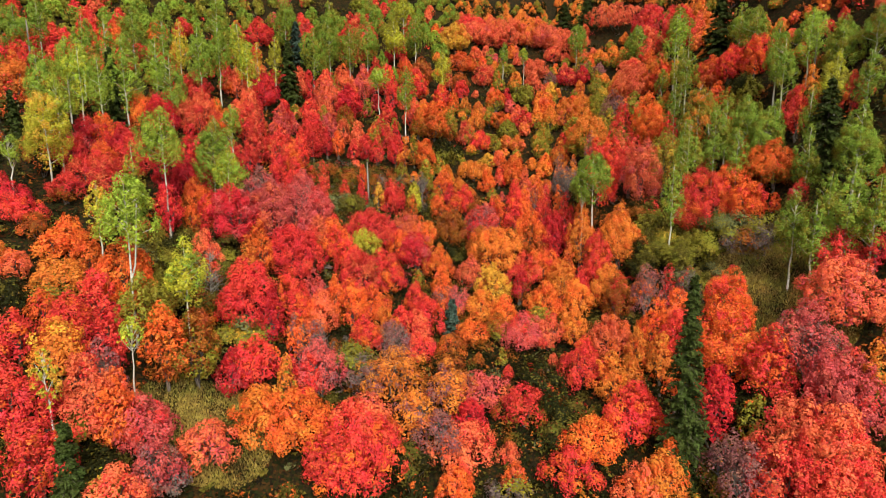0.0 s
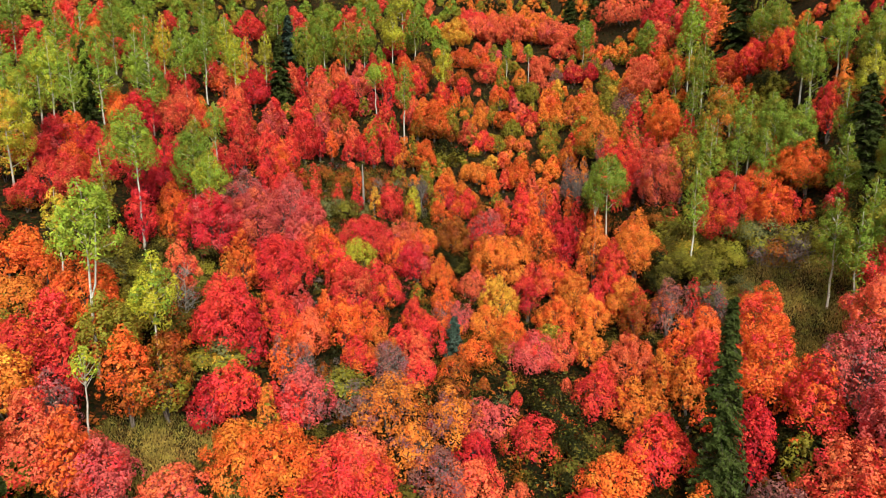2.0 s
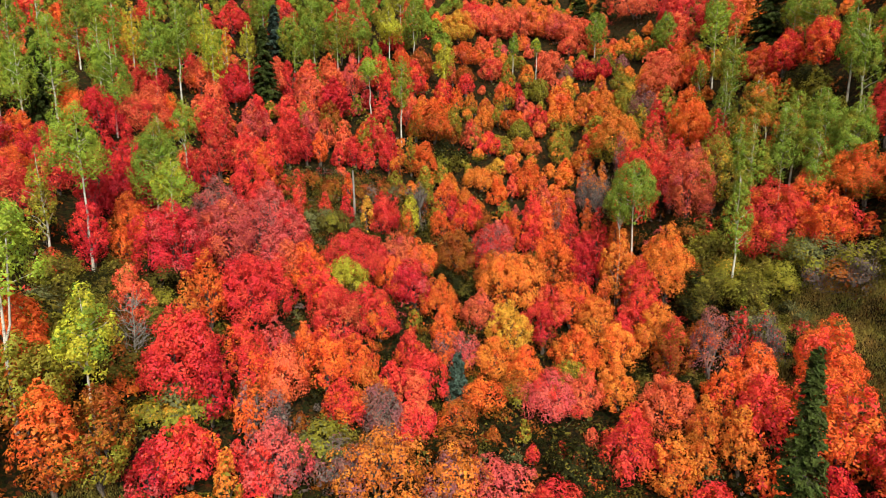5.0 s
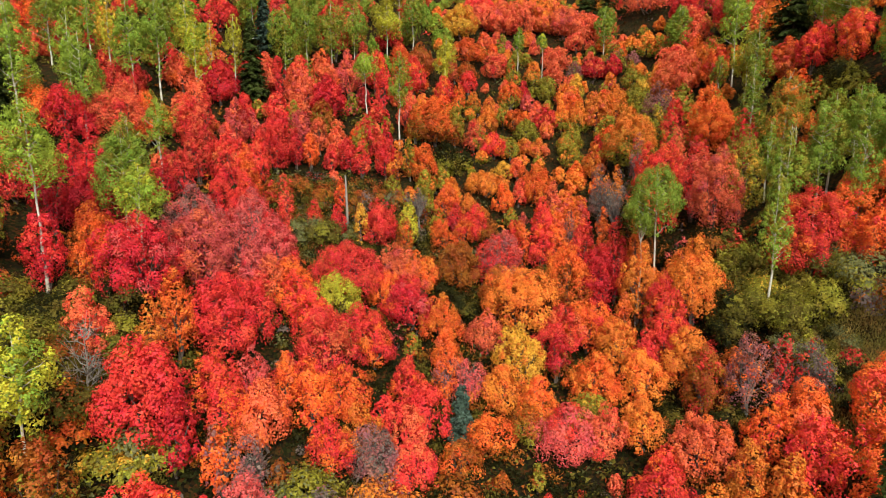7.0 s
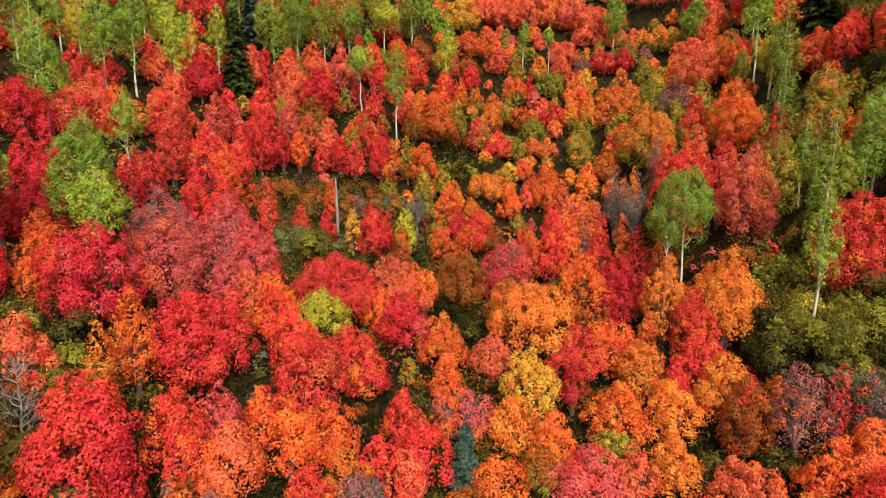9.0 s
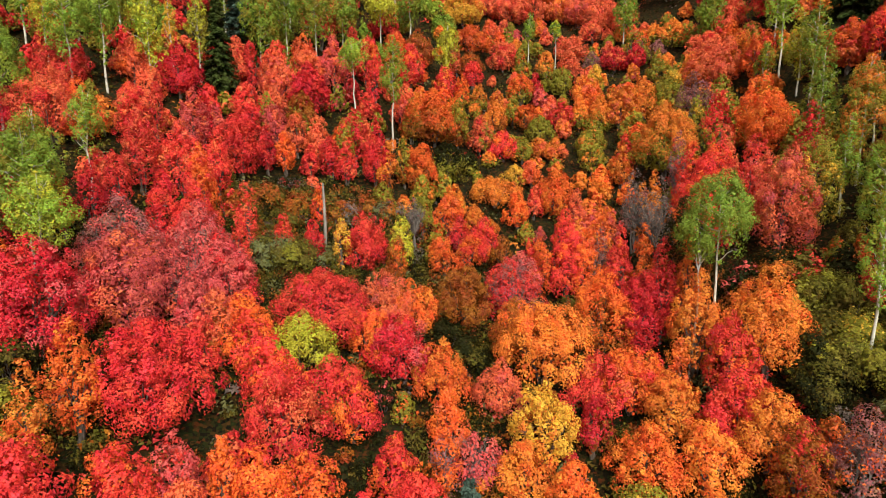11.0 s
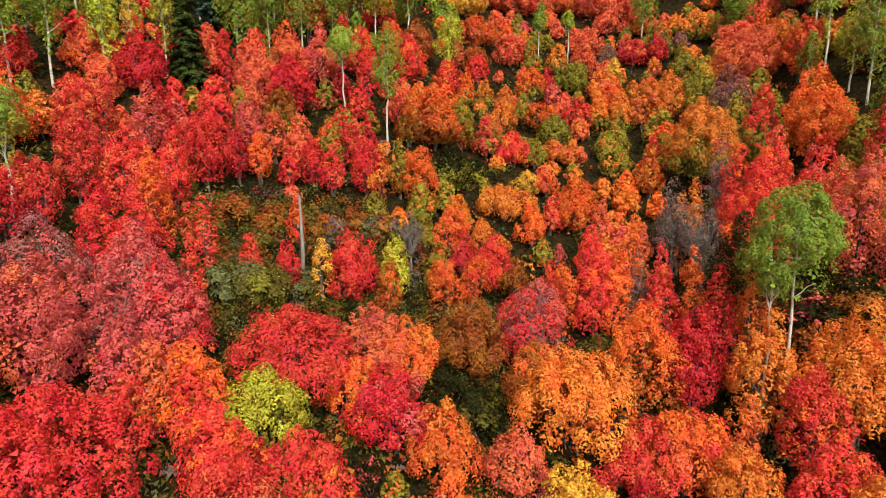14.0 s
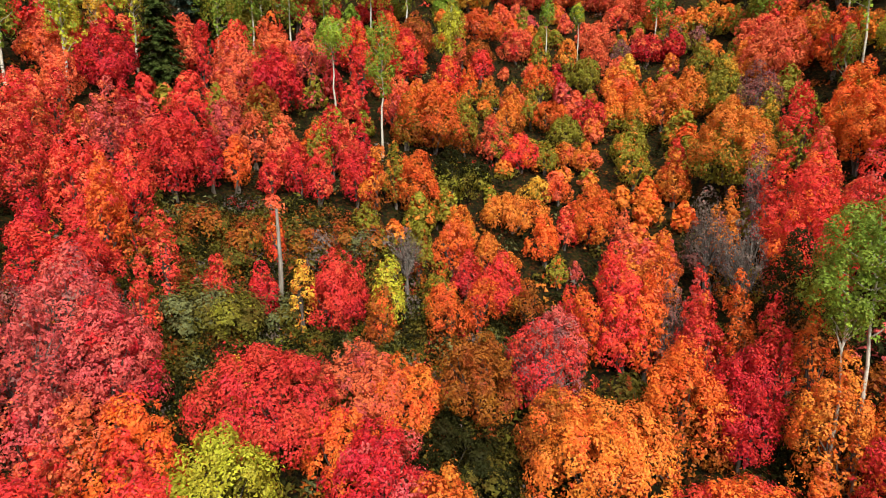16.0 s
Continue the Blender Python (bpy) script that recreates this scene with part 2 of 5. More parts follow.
def tube(path, radii, sides=6):
    """A tapered tube along a path, as verts and faces."""
    path = np.asarray(path, float)
    n = len(path)
    d = np.gradient(path, axis=0)
    d /= np.linalg.norm(d, axis=1)[:, None] + 1e-9
    ref = np.where(np.abs(d[:, 2:]) > 0.8, np.array([[1.0, 0, 0]]), np.array([[0, 0, 1.0]]))
    u = np.cross(d, ref)
    u /= np.linalg.norm(u, axis=1)[:, None] + 1e-9
    w = np.cross(d, u)
    a = np.linspace(0, 2 * np.pi, sides, endpoint=False)
    r = np.asarray(radii, float)[:, None, None]
    V = path[:, None] + r * (np.cos(a)[None, :, None] * u[:, None] + np.sin(a)[None, :, None] * w[:, None])
    i = (np.arange(n - 1) * sides)[:, None] + np.arange(sides)[None]
    j = (np.arange(n - 1) * sides)[:, None] + (np.arange(sides)[None] + 1) % sides
    return V.reshape(-1, 3), np.stack([i, j, j + sides, i + sides], -1).reshape(-1, 4)


def joined(pieces):
    vs, fs, k = [], [], 0
    for v, f in pieces:
        vs.append(v)
        fs.append(f + k)
        k += len(v)
    return np.concatenate(vs), np.concatenate(fs)


def limb(a, b, r0, r1, sides=5, sag=0.0, n=5, wob=0.04):
    """A slightly crooked branch from a to b."""
    a, b = np.asarray(a, float), np.asarray(b, float)
    t = np.linspace(0, 1, n)[:, None]
    p = a + (b - a) * t
    p[1:-1] += rng.normal(size=(n - 2, 3)) * wob * np.linalg.norm(b - a)
    p[:, 2] += sag * np.sin(np.pi * t[:, 0])
    return tube(p, np.linspace(r0, r1, n), sides)


def stand(name, x, y, label, category, group):
    ob = new(name)
    ob.empty_display_size = 0.3
    ob.location = (x, y, float(ground_z(x, y)) - 0.08)
    return tagged(ob, label, category, group)


def child(name, me, parent, label=""):
    ob = new(name, me)
    ob.parent = parent
    return tagged(ob, label)


def spread_points(n, tries=12):
    """n directions, evenly spread over the upper part of a sphere."""
    pts = [np.array([0, 0, 1.0])]
    while len(pts) < n:
        c = unit(tries)
        c[:, 2] = np.abs(c[:, 2]) * 1.85 - 0.85
        c /= np.linalg.norm(c, axis=1)[:, None]
        d = np.min(np.linalg.norm(c[:, None] - np.array(pts)[None], axis=2), axis=1)
        pts.append(c[np.argmax(d)])
    return np.array(pts)


def girth(u):
    """Relative radius of a plume at height u from 0 to 1: full in the lower third, drawn in to a blunt tip."""
    low = 0.60 + 0.40 * np.sin(np.pi / 2 * np.clip(u / 0.33, 0, 1))
    v = np.clip((u - 0.33) / 0.67, 0, 1)
    return np.where(u < 0.33, low, (1 - v ** 2.0) ** 0.63)


def plumes(wide, tall, top):
    """The upright plumes of a clumped crown, as rows of x, y, foot, tip and radius: one for a slim tree, several crowded ones for a broad one."""
    n = 1 if wide < 1.5 else int(np.clip(round(1.3 + wide * 1.05 + rng.normal() * 0.6), 2, 10))
    wide, tall, top = wide * 0.84, tall - 0.3, top - 0.25
    if n == 1:
        return np.array([(0.0, 0.0, top - tall, top, wide * 0.46)])
    r = wide * (0.38 if n == 2 else 0.34 if n == 3 else 0.31 if n < 6 else 0.26)
    a0 = rng.uniform(0, 2 * np.pi)
    rows = []
    for i in range(n):
        out = wide / 2 - r if n == 2 else 0.0 if i == 0 else (wide / 2 - r) * rng.uniform(0.65, 1.12)
        a = a0 + i * 2 * np.pi / (n - 1 if n > 2 else 2) + rng.normal() * 0.25
        drop = 0.0 if i == 0 else tall * rng.uniform(0.05, 0.42)
        rows.append((np.cos(a) * out, np.sin(a) * out, top - tall, top - drop, r * rng.uniform(0.8, 1.15)))
    return np.array(rows)


def plume_leaves(rows, density, size, rough=0.5, up=0.25, core=True):
    """Leaf sprays on the rounded bosses of upright plumes, with coarser sprays inside. Gives centres, normals, sizes, height in the plume, boss of each and the boss centres."""
    cs, ns, ss, us, ks, middles, base = [], [], [], [], [], [], 0
    for i, (x, y, z0, z1, r) in enumerate(rows):
        h = z1 - z0
        area = 2 * np.pi * r * h * 0.78
        gap = float(np.clip(r * 0.62, 0.34, 0.74))
        m = int(np.clip(area / (1.15 * gap * gap), 9, 40))
        u = 0.12 + 0.86 * ((np.arange(m) + rng.uniform(0.0, 1.0, m)) / m) ** 0.9
        q = np.arange(m) * 2.39996 + rng.uniform(0, 2 * np.pi) + rng.normal(size=m) * 0.35
        lean = np.array([x, y]) * 0.10 + rng.normal(size=2) * 0.10 * r
        g = girth(u) * r * (1 + 0.22 * np.sin(2 * q + rng.uniform(0, 6.3)) + rng.normal(size=m) * 0.20)
        slope = (girth(np.clip(u + 0.02, 0, 0.999)) - girth(np.clip(u - 0.02, 0, 0.999))) / 0.04 * r / h
        face = np.stack([np.cos(q), np.sin(q), np.clip(-slope, -0.3, 2.2)], 1)
        face /= np.linalg.norm(face, axis=1)[:, None]
        rb = gap * rng.uniform(0.36, 1.05, m) * (1.0 - 0.40 * u ** 2)
        mid = np.stack([x + lean[0] * u + g * np.cos(q), y + lean[1] * u + g * np.sin(q), z0 + u * h], 1) - face * (rb * 0.30)[:, None]
        keep = np.ones(m, bool)
        for j, (xj, yj, zj0, zj1, rj) in enumerate(rows):
            if j != i:
                uj = (mid[:, 2] - zj0) / (zj1 - zj0)
                keep &= np.hypot(mid[:, 0] - xj, mid[:, 1] - yj) > 0.80 * rj * girth(uj) * (uj < 1)
        keep[-2:] = True
        mid, face, rb, u = mid[keep], face[keep], rb[keep], u[keep]
        per = np.maximum((density * 2 * np.pi * rb ** 2 * np.where(u < 0.30, 0.45, 1.0)).astype(int), 8)
        k = np.repeat(np.arange(len(mid)), per)
        n = len(k)
        d = unit(n)
        d = np.where((np.sum(d * face[k], axis=1) < -0.25)[:, None], -d, d)
        reach = rb[k] * (1.0 - rng.exponential(0.16, n) * rough * 2 + np.where(rng.random(n) < 0.22, rng.exponential(0.16, n), 0))
        p = mid[k] + d * reach[:, None] * [1, 1, 1.05]
        cs.append(p)
        ns.append(d * 0.85 + face[k] * 0.25 + [0, 0, up] + unit(n) * rough * 0.75)
        us.append(u[k])
        ks.append(k + base)
        ss.append(np.full(n, size))
        if core:
            n = max(int(area * 7.0 * (0.11 / size) ** 1.5), 24)
            uc = rng.random(n) * 0.92
            q = rng.uniform(0, 2 * np.pi, n)
            g = girth(uc) * r * rng.uniform(0.30, 0.66, n)
            cs.append(np.stack([x + lean[0] * uc + g * np.cos(q), y + lean[1] * uc + g * np.sin(q), z0 + uc * h * 0.92], 1))
            ns.append(np.stack([np.cos(q), np.sin(q), 0.25 + uc * 0.6], 1) + unit(n) * 0.3)
            us.append(uc * 0.5)
            ks.append(rng.integers(0, len(mid), n) + base)
            ss.append(np.full(n, min(size * 1.75, 0.34)))
        middles.append(mid)
        base += len(mid)
    nr = np.concatenate(ns)
    nr /= np.linalg.norm(nr, axis=1)[:, None] + 1e-9
    return np.concatenate(cs), nr, np.concatenate(ss), np.concatenate(us), np.concatenate(ks), np.concatenate(middles)


def two_tone(u, k, bosses, other, share=0.16):
    """Which leaves take the second colour: low and inner ones where it is green, brown or dark, else whole bosses here and there."""
    if other and other in "BGDHE":
        return ((u + rng.normal(size=len(u)) * 0.12 + (rng.random(bosses) * 0.3 - 0.15)[k]) < 0.40).astype(int)
    return ((rng.random(bosses) < share)[k] ^ (rng.random(len(k)) < 0.06)).astype(int)


def foliage(lobes, radii, count, size, up=0.30, shell=0.88, loose=1.0):
    """Leaf sprays in small tufts over the outside of the lobes, and coarser sprays inside them. Gives centres, normals, sizes and the lobe of each."""
    n = len(lobes)
    share = radii ** 2 / np.sum(radii ** 2)
    tufts = max(n * 9, count // 5)
    which = rng.choice(n, tufts, p=share)
    d = unit(tufts)
    d[:, 2] = np.where(d[:, 2] < -0.35, -d[:, 2] * rng.choice([1, -1], tufts), d[:, 2])
    c = lobes[which] + d * (radii[which] * rng.uniform(1 - (1 - shell) * loose, 1.04, tufts))[:, None]
    pick = rng.integers(0, tufts, count)
    centre = c[pick] + rng.normal(size=(count, 3)) * (size * 0.75 * loose) * [1, 1, 1.3]
    mid = np.mean(lobes, axis=0)
    out = (c - mid) / (np.ptp(lobes, axis=0) * 0.5 + 0.3)
    out /= np.linalg.norm(out, axis=1)[:, None] + 1e-9
    nrm = d[pick] * 0.7 + out[pick] * 0.45 + np.array([0, 0, up]) + unit(count) * 0.45 * loose
    inner = count // 3
    wi = rng.choice(n, inner, p=share)
    di = unit(inner)
    di[:, 2] = np.where(di[:, 2] < -0.3, -di[:, 2], di[:, 2])
    ci = lobes[wi] + di * (radii[wi] * rng.uniform(0.45, 0.84, inner))[:, None]
    oi = (ci - mid) / (np.ptp(lobes, axis=0) * 0.5 + 0.3)
    oi /= np.linalg.norm(oi, axis=1)[:, None] + 1e-9
    centre = np.concatenate([centre, ci])
    nrm = np.concatenate([nrm, di * 0.55 + oi * 0.55 + np.array([0, 0, up]) + unit(inner) * 0.25])
    nrm /= np.linalg.norm(nrm, axis=1)[:, None]
    sizes = np.concatenate([np.full(count, size), np.full(inner, size * 1.7)])
    return centre, nrm, sizes, np.concatenate([which[pick], wi])


def leaf_size(y):
    """Leaf sprays are coarser far up the slope."""
    return 0.140 if y < 48 else 0.106 + 0.11 * min(max(y - 70, 0) / 45, 1.0)


def maple(x, y, height, wide, tall, code):
    """A clumped maple: several crooked stems and a crown of upright bossed plumes."""
    main, other = code
    PLANTED.append((x, y, wide, height, code))
    thin = {"M": 0.62, "N": 0.5}.get(main, 0.75 if other in "MN" else 1.0)
    size = leaf_size(y)
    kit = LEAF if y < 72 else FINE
    tree = stand("maple_tree", x, y, LOOKS[main] + " maple with dense rounded crown in the autumn wood" if thin == 1 else LOOKS[main] + " maple with sparse crown and showing grey twigs", "tree", "maples of the hillside")
    rows = plumes(wide, min(tall, 0.9 * height), height)
    c, n, sizes, u, k, bosses = plume_leaves(rows, LEAVES * (1.25 if y > 78 else 1.0) * thin * (0.165 / size) ** 2, size, core=thin > 0.7)
    V, Fc = leaves(c, n, sizes)
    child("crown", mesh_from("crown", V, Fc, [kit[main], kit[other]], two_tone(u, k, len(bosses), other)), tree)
    pieces = []
    for i in range(int(rng.integers(3, 5))):
        px, py, z0, z1, r = rows[i % len(rows)]
        base = np.array([*rng.normal(size=2) * 0.12 * wide / 4, -0.2])
        fork = np.array([px * 0.7, py * 0.7, max(z0 + (z1 - z0) * 0.25, 0.6)])
        pieces.append(limb(base, fork, 0.10, 0.06, n=4))
        for q in np.argsort(np.linalg.norm(bosses - np.array([px, py, z0 + (z1 - z0) * 0.6]), axis=1))[:3 if thin == 1 else 9]:
            pieces.append(limb(fork, bosses[q], 0.05, 0.015, 4, n=4))
            if thin < 1:
                for _ in range(int(2.2 / thin)):
                    pieces.append(limb(bosses[q] * 0.7 + fork * 0.3, bosses[q] + unit(1)[0] * 0.55 + [0, 0, 0.25], 0.020, 0.006, 3, n=3))
    V, Fc = joined(pieces)
    child("trunk", mesh_from("trunk", V, Fc, [TWIG_BARK if thin < 1 else BARK], smooth=True), tree, "grey-brown stems")
    return tree


def bush(x, y, height, wide, code):
    """A low shrub with many thin stems."""
    main, other = code
    shrub = stand("shrub", x, y, LOOKS[main] + " shrub low among the maples", "shrub", "shrubs of the hillside")
    size = (0.115 if y > 48 else 0.15) + 0.14 * min(max(y - 70, 0) / 50, 1)
    k = int(rng.integers(8, 12))
    d = spread_points(k)
    radii = wide * rng.uniform(0.16, 0.24, k)
    lobes = np.stack([d[:, 0] * wide * 0.36, d[:, 1] * wide * 0.36, height * 0.42 + d[:, 2] * height * 0.3], 1)
    radii = np.minimum(radii, height * 0.36)
    thin = 0.55 if main == "N" else 1.0
    count = int(min(max(6.0 / size ** 2 * wide * max(height, wide * 0.5) * thin * 0.85, 600), 4200))
    c, n, sizes, which = foliage(lobes, radii, count, size)
    V, Fc = leaves(c, n, sizes)
    index = ((rng.random(k) < 0.35)[which] ^ (rng.random(len(which)) < 0.15)).astype(int)
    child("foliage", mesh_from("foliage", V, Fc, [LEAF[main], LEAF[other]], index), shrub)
    pieces = [limb((*rng.normal(size=2) * 0.15, -0.1), lobes[i % k] + unit(1)[0] * radii[i % k] * 0.9, 0.03, 0.008, 4, n=4) for i in range(18)]
    V, Fc = joined(pieces)
    child("trunk", mesh_from("trunk", V, Fc, [TWIG_BARK if main == "N" else BARK], smooth=True), shrub)
    return shrub


def aspen(x, y, height, wide, tall, code):
    """A tall aspen: bare pale trunk, and a narrow crown of small clumps on short boughs."""
    main, other = code[0], code[1]
    PLANTED.append((x, y, wide * 0.7, 5.0, str(rng.choice(["GB", "OG", "RB", "BG", "OR"]))))
    bare = main == "N"
    tree = stand("aspen_tree", x, y, "bare grey aspen with crooked branches among shrubs" if bare else LOOKS[main] + " aspen with pale slender trunk", "tree", "aspens of the hillside")
    lean = rng.normal(size=2) * 0.012 * height
    t = np.linspace(0, 1, 9)[:, None]
    spine = np.concatenate([lean * t ** 1.5 + rng.normal(size=(9, 2)) * 0.05 * np.sin(np.pi * t), t * height * 0.93], 1)
    spine[0, 2] = -0.2
    r0 = 0.045 + 0.0055 * height
    V, Fc = tube(spine, r0 * (1 - 0.85 * t[:, 0]), 8)
    at = lambda z: np.array([np.interp(z, spine[:, 2], spine[:, k]) for k in range(3)])
    pieces = [(V, Fc)]
    low = height - tall
    if height > 10 and -24 < x < -19:
        a = at(low * 0.72)
        q = rng.uniform(-0.6, 0.6)
        pieces.append(limb(a, a + np.array([np.cos(q) * 0.26 * wide, np.sin(q) * 0.26 * wide, height * 0.42]), r0 * 0.55, 0.03, 7, n=6, wob=0.02))
    if bare:
        k = int(rng.integers(26, 34))
        h = np.sort(rng.uniform(0.03, 0.97, k))
        ang = rng.uniform(0, 2 * np.pi, k) + np.arange(k) * 2.4
        reach = wide / 2 * np.sin(np.pi * np.clip(h * 0.72 + 0.26, 0, 1)) ** 0.8 * rng.uniform(0.3, 0.92, k)
        for i in range(k):
            end = np.array([np.cos(ang[i]) * reach[i], np.sin(ang[i]) * reach[i], low + h[i] * tall])
            a = at(max(end[2] - reach[i] * 0.8, low * 0.9))
            end[:2] += a[:2]
            pieces.append(limb(a, end, 0.035 + 0.02 * (1 - h[i]), 0.01, 4, n=4))
            for _ in range(5):
                pieces.append(limb(a * 0.4 + end * 0.6, end + unit(1)[0] * 0.7 + [0, 0, 0.3], 0.018, 0.005, 3, n=3))
    else:
        size = leaf_size(y) * 0.95
        rows = plumes(wide, tall, height)
        rows[:, :2] += at(height)[:2] * 0.8
        rows[1:, 2] += tall * rng.uniform(0.0, 0.35, len(rows) - 1)
        rows[1:, 3] = np.maximum(rows[1:, 3], rows[1:, 2] + tall * 0.4)
        c, n, sizes, u, k, bosses = plume_leaves(rows, LEAVES * 1.0 * (0.165 / size) ** 2, size, rough=0.6)
        for q in rng.choice(len(bosses), min(16, len(bosses)), replace=False):
            pieces.append(limb(at(max(bosses[q, 2] - 0.8, low * 0.9)), bosses[q], 0.035, 0.01, 4, n=4))
    V, Fc = joined(pieces)
    child("trunk", mesh_from("trunk", V, Fc, [SNAG_WOOD if bare else ASPEN_BARK], smooth=True), tree, "pale trunk with dark scars")
    if bare:
        return tree
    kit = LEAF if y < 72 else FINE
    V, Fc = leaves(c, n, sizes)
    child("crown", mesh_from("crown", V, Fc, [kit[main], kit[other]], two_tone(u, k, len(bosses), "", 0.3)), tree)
    return tree


def conifer(x, y, height, wide, code):
    """A spruce: whorls of drooping boughs set with dark needle sprays."""
    blue = code == "B"
    PLANTED.append((x, y, wide, 4.0, "DB"))
    tree = stand("spruce_tree", x, y, ("blue-green" if blue else "dark green") + " conical spruce rising among the maples", "tree", "spruces of the hillside")
    pieces = [tube(np.stack([np.zeros(6), np.zeros(6), np.linspace(-0.2, height * 0.97, 6)], 1), np.linspace(0.05 + 0.011 * height, 0.02, 6), 7)]
    cs, ns = [], []
    levels = int(max(16, height * 3.4))
    for i in range(levels):
        z = height * (0.05 + 0.93 * i / levels)
        reach = wide / 2 * (1 - z / height) ** 0.85 + 0.12
        for j in range(int(rng.integers(7, 10))):
            a = rng.uniform(0, 2 * np.pi)
            l = reach * rng.uniform(0.75, 1.12)
            zz = z + rng.normal() * 0.1
            end = np.array([np.cos(a) * l, np.sin(a) * l, zz - 0.28 * l])
            root = np.array([0, 0, zz])
            pieces.append(limb(root, end, 0.025, 0.006, 3, sag=0.05 * l, n=3))
            m = int(12 + 28 * l)
            t = rng.uniform(0.15, 1.05, m)[:, None]
            side = np.array([-np.sin(a), np.cos(a), 0])
            c = root + (end - root) * t + side * (rng.uniform(-1, 1, m) * 0.30 * l * (1.1 - t[:, 0]) + rng.normal(size=m) * 0.05)[:, None]
            c[:, 2] += rng.normal(size=m) * 0.06 - 0.05
            cs.append(c)
            ns.append(np.array([0, 0, 0.8]) + np.array([np.cos(a), np.sin(a), 0]) * 0.4 + unit(m) * 0.55)
    c, n = np.concatenate(cs), np.concatenate(ns)
    n /= np.linalg.norm(n, axis=1)[:, None]
    V, Fc = leaves(c, n, np.full(len(c), 0.28 if y < 70 else 0.36), 0.5)
    child("foliage", mesh_from("foliage", V, Fc, [LEAF["b" if blue else "K"]]), tree)
    V, Fc = joined(pieces)
    child("trunk", mesh_from("trunk", V, Fc, [BARK], smooth=True), tree)
    return tree


def snag(x, y, height):
    """A dead, broken trunk."""
    ob = stand("dead_trunk", x, y, "weathered grey dead trunk standing bare", "dead tree", "")
    t = np.linspace(0, 1, 7)[:, None]
    p = np.concatenate([rng.normal(size=(7, 2)) * 0.015, t * height], 1)
    p[0, 2] = -0.2
    pieces = [tube(p, np.linspace(0.15, 0.07, 7), 7)]
    for _ in range(5):
        a = p[int(rng.integers(2, 6))]
        pieces.append(limb(a, a + unit(1)[0] * 0.28 + [0, 0, 0.1], 0.03, 0.01, 4, n=3))
    V, Fc = joined(pieces)
    child("trunk", mesh_from("trunk", V, Fc, [SNAG_WOOD], smooth=True), ob)
    return ob


# Beyond y 78 some codes are lightened, haze put into the leaf colour.
maple(-24.7, 81.1, 4.2, 2.7, 3.9, "SS")
maple(-22.2, 76.2, 5.4, 1.9, 5.0, "RS")
maple(-23.5, 84.0, 4.8, 4.0, 4.5, "CR")
maple(-26.4, 86.4, 3.2, 1.8, 2.9, "OR")
maple(-20.0, 89.2, 5.1, 3.5, 4.7, "SR")
maple(-18.6, 89.2, 5.3, 2.3, 4.9, "RC")
maple(-17.2, 82.9, 4.7, 3.1, 4.3, "RS")
maple(-19.3, 78.3, 5.1, 1.7, 4.7, "CC")
maple(-19.6, 77.0, 5.5, 3.0, 5.0, "PS")
maple(-23.7, 75.7, 5.0, 1.9, 4.6, "OB")
maple(-20.9, 71.0, 6.1, 3.5, 5.3, "RS")
maple(-16.9, 70.6, 5.5, 2.0, 5.0, "OS")
maple(-18.4, 71.5, 5.8, 3.5, 5.3, "RS")
maple(-16.4, 72.8, 5.4, 2.4, 5.0, "RS")
maple(-15.7, 76.2, 5.7, 4.5, 5.3, "RR")
maple(-16.6, 90.2, 5.5, 3.6, 5.1, "SR")
maple(-14.2, 92.4, 6.5, 3.7, 5.6, "SO")
maple(-15.9, 88.3, 5.0, 4.4, 4.6, "SP")
maple(-15.3, 90.1, 5.9, 1.9, 5.4, "GR")
maple(-13.0, 88.4, 5.6, 4.6, 5.1, "CR")
maple(-15.7, 85.1, 4.4, 3.2, 4.0, "SR")
maple(-15.5, 82.8, 4.3, 2.3, 4.0, "GR")
maple(-13.0, 84.8, 4.4, 2.8, 4.0, "BG")
maple(-14.7, 81.8, 4.1, 3.0, 3.8, "PS")
maple(-13.0, 82.2, 4.1, 2.5, 3.8, "SO")
maple(-14.4, 78.4, 4.3, 1.9, 4.0, "CP")
maple(-13.2, 79.1, 3.8, 2.5, 3.6, "OS")
maple(-11.1, 82.4, 4.3, 2.7, 4.0, "SS")
maple(-11.4, 79.9, 3.2, 2.1, 3.0, "RS")
maple(-9.8, 80.4, 3.9, 2.2, 3.6, "RC")
maple(-9.1, 83.2, 4.1, 2.5, 3.8, "OG")
maple(-11.7, 94.1, 6.2, 3.3, 5.3, "PS")
maple(-10.3, 98.1, 6.2, 3.6, 5.3, "RS")
maple(-8.8, 98.4, 5.9, 3.0, 5.5, "RO")
maple(-5.8, 102.4, 5.5, 3.6, 5.0, "OR")
maple(-3.6, 106.7, 5.0, 4.8, 4.6, "BS")
maple(-4.1, 100.5, 5.3, 3.8, 5.0, "RO")
maple(-7.6, 95.7, 5.4, 2.1, 4.9, "RR")
maple(3.3, 114.6, 4.1, 6.7, 3.9, "OS")
maple(2.6, 108.2, 3.2, 4.9, 3.0, "BO")
maple(1.1, 107.4, 4.2, 1.8, 3.9, "SS")
maple(7.2, 111.7, 4.2, 4.5, 3.9, "SR")
maple(9.4, 110.1, 4.5, 2.8, 4.2, "GO")
maple(12.5, 110.8, 4.3, 3.1, 4.0, "AG")
maple(3.0, 105.1, 3.5, 2.4, 3.2, "RR")
maple(-0.2, 101.2, 4.3, 3.6, 4.0, "RA")
maple(1.5, 99.9, 4.6, 2.4, 4.2, "OG")
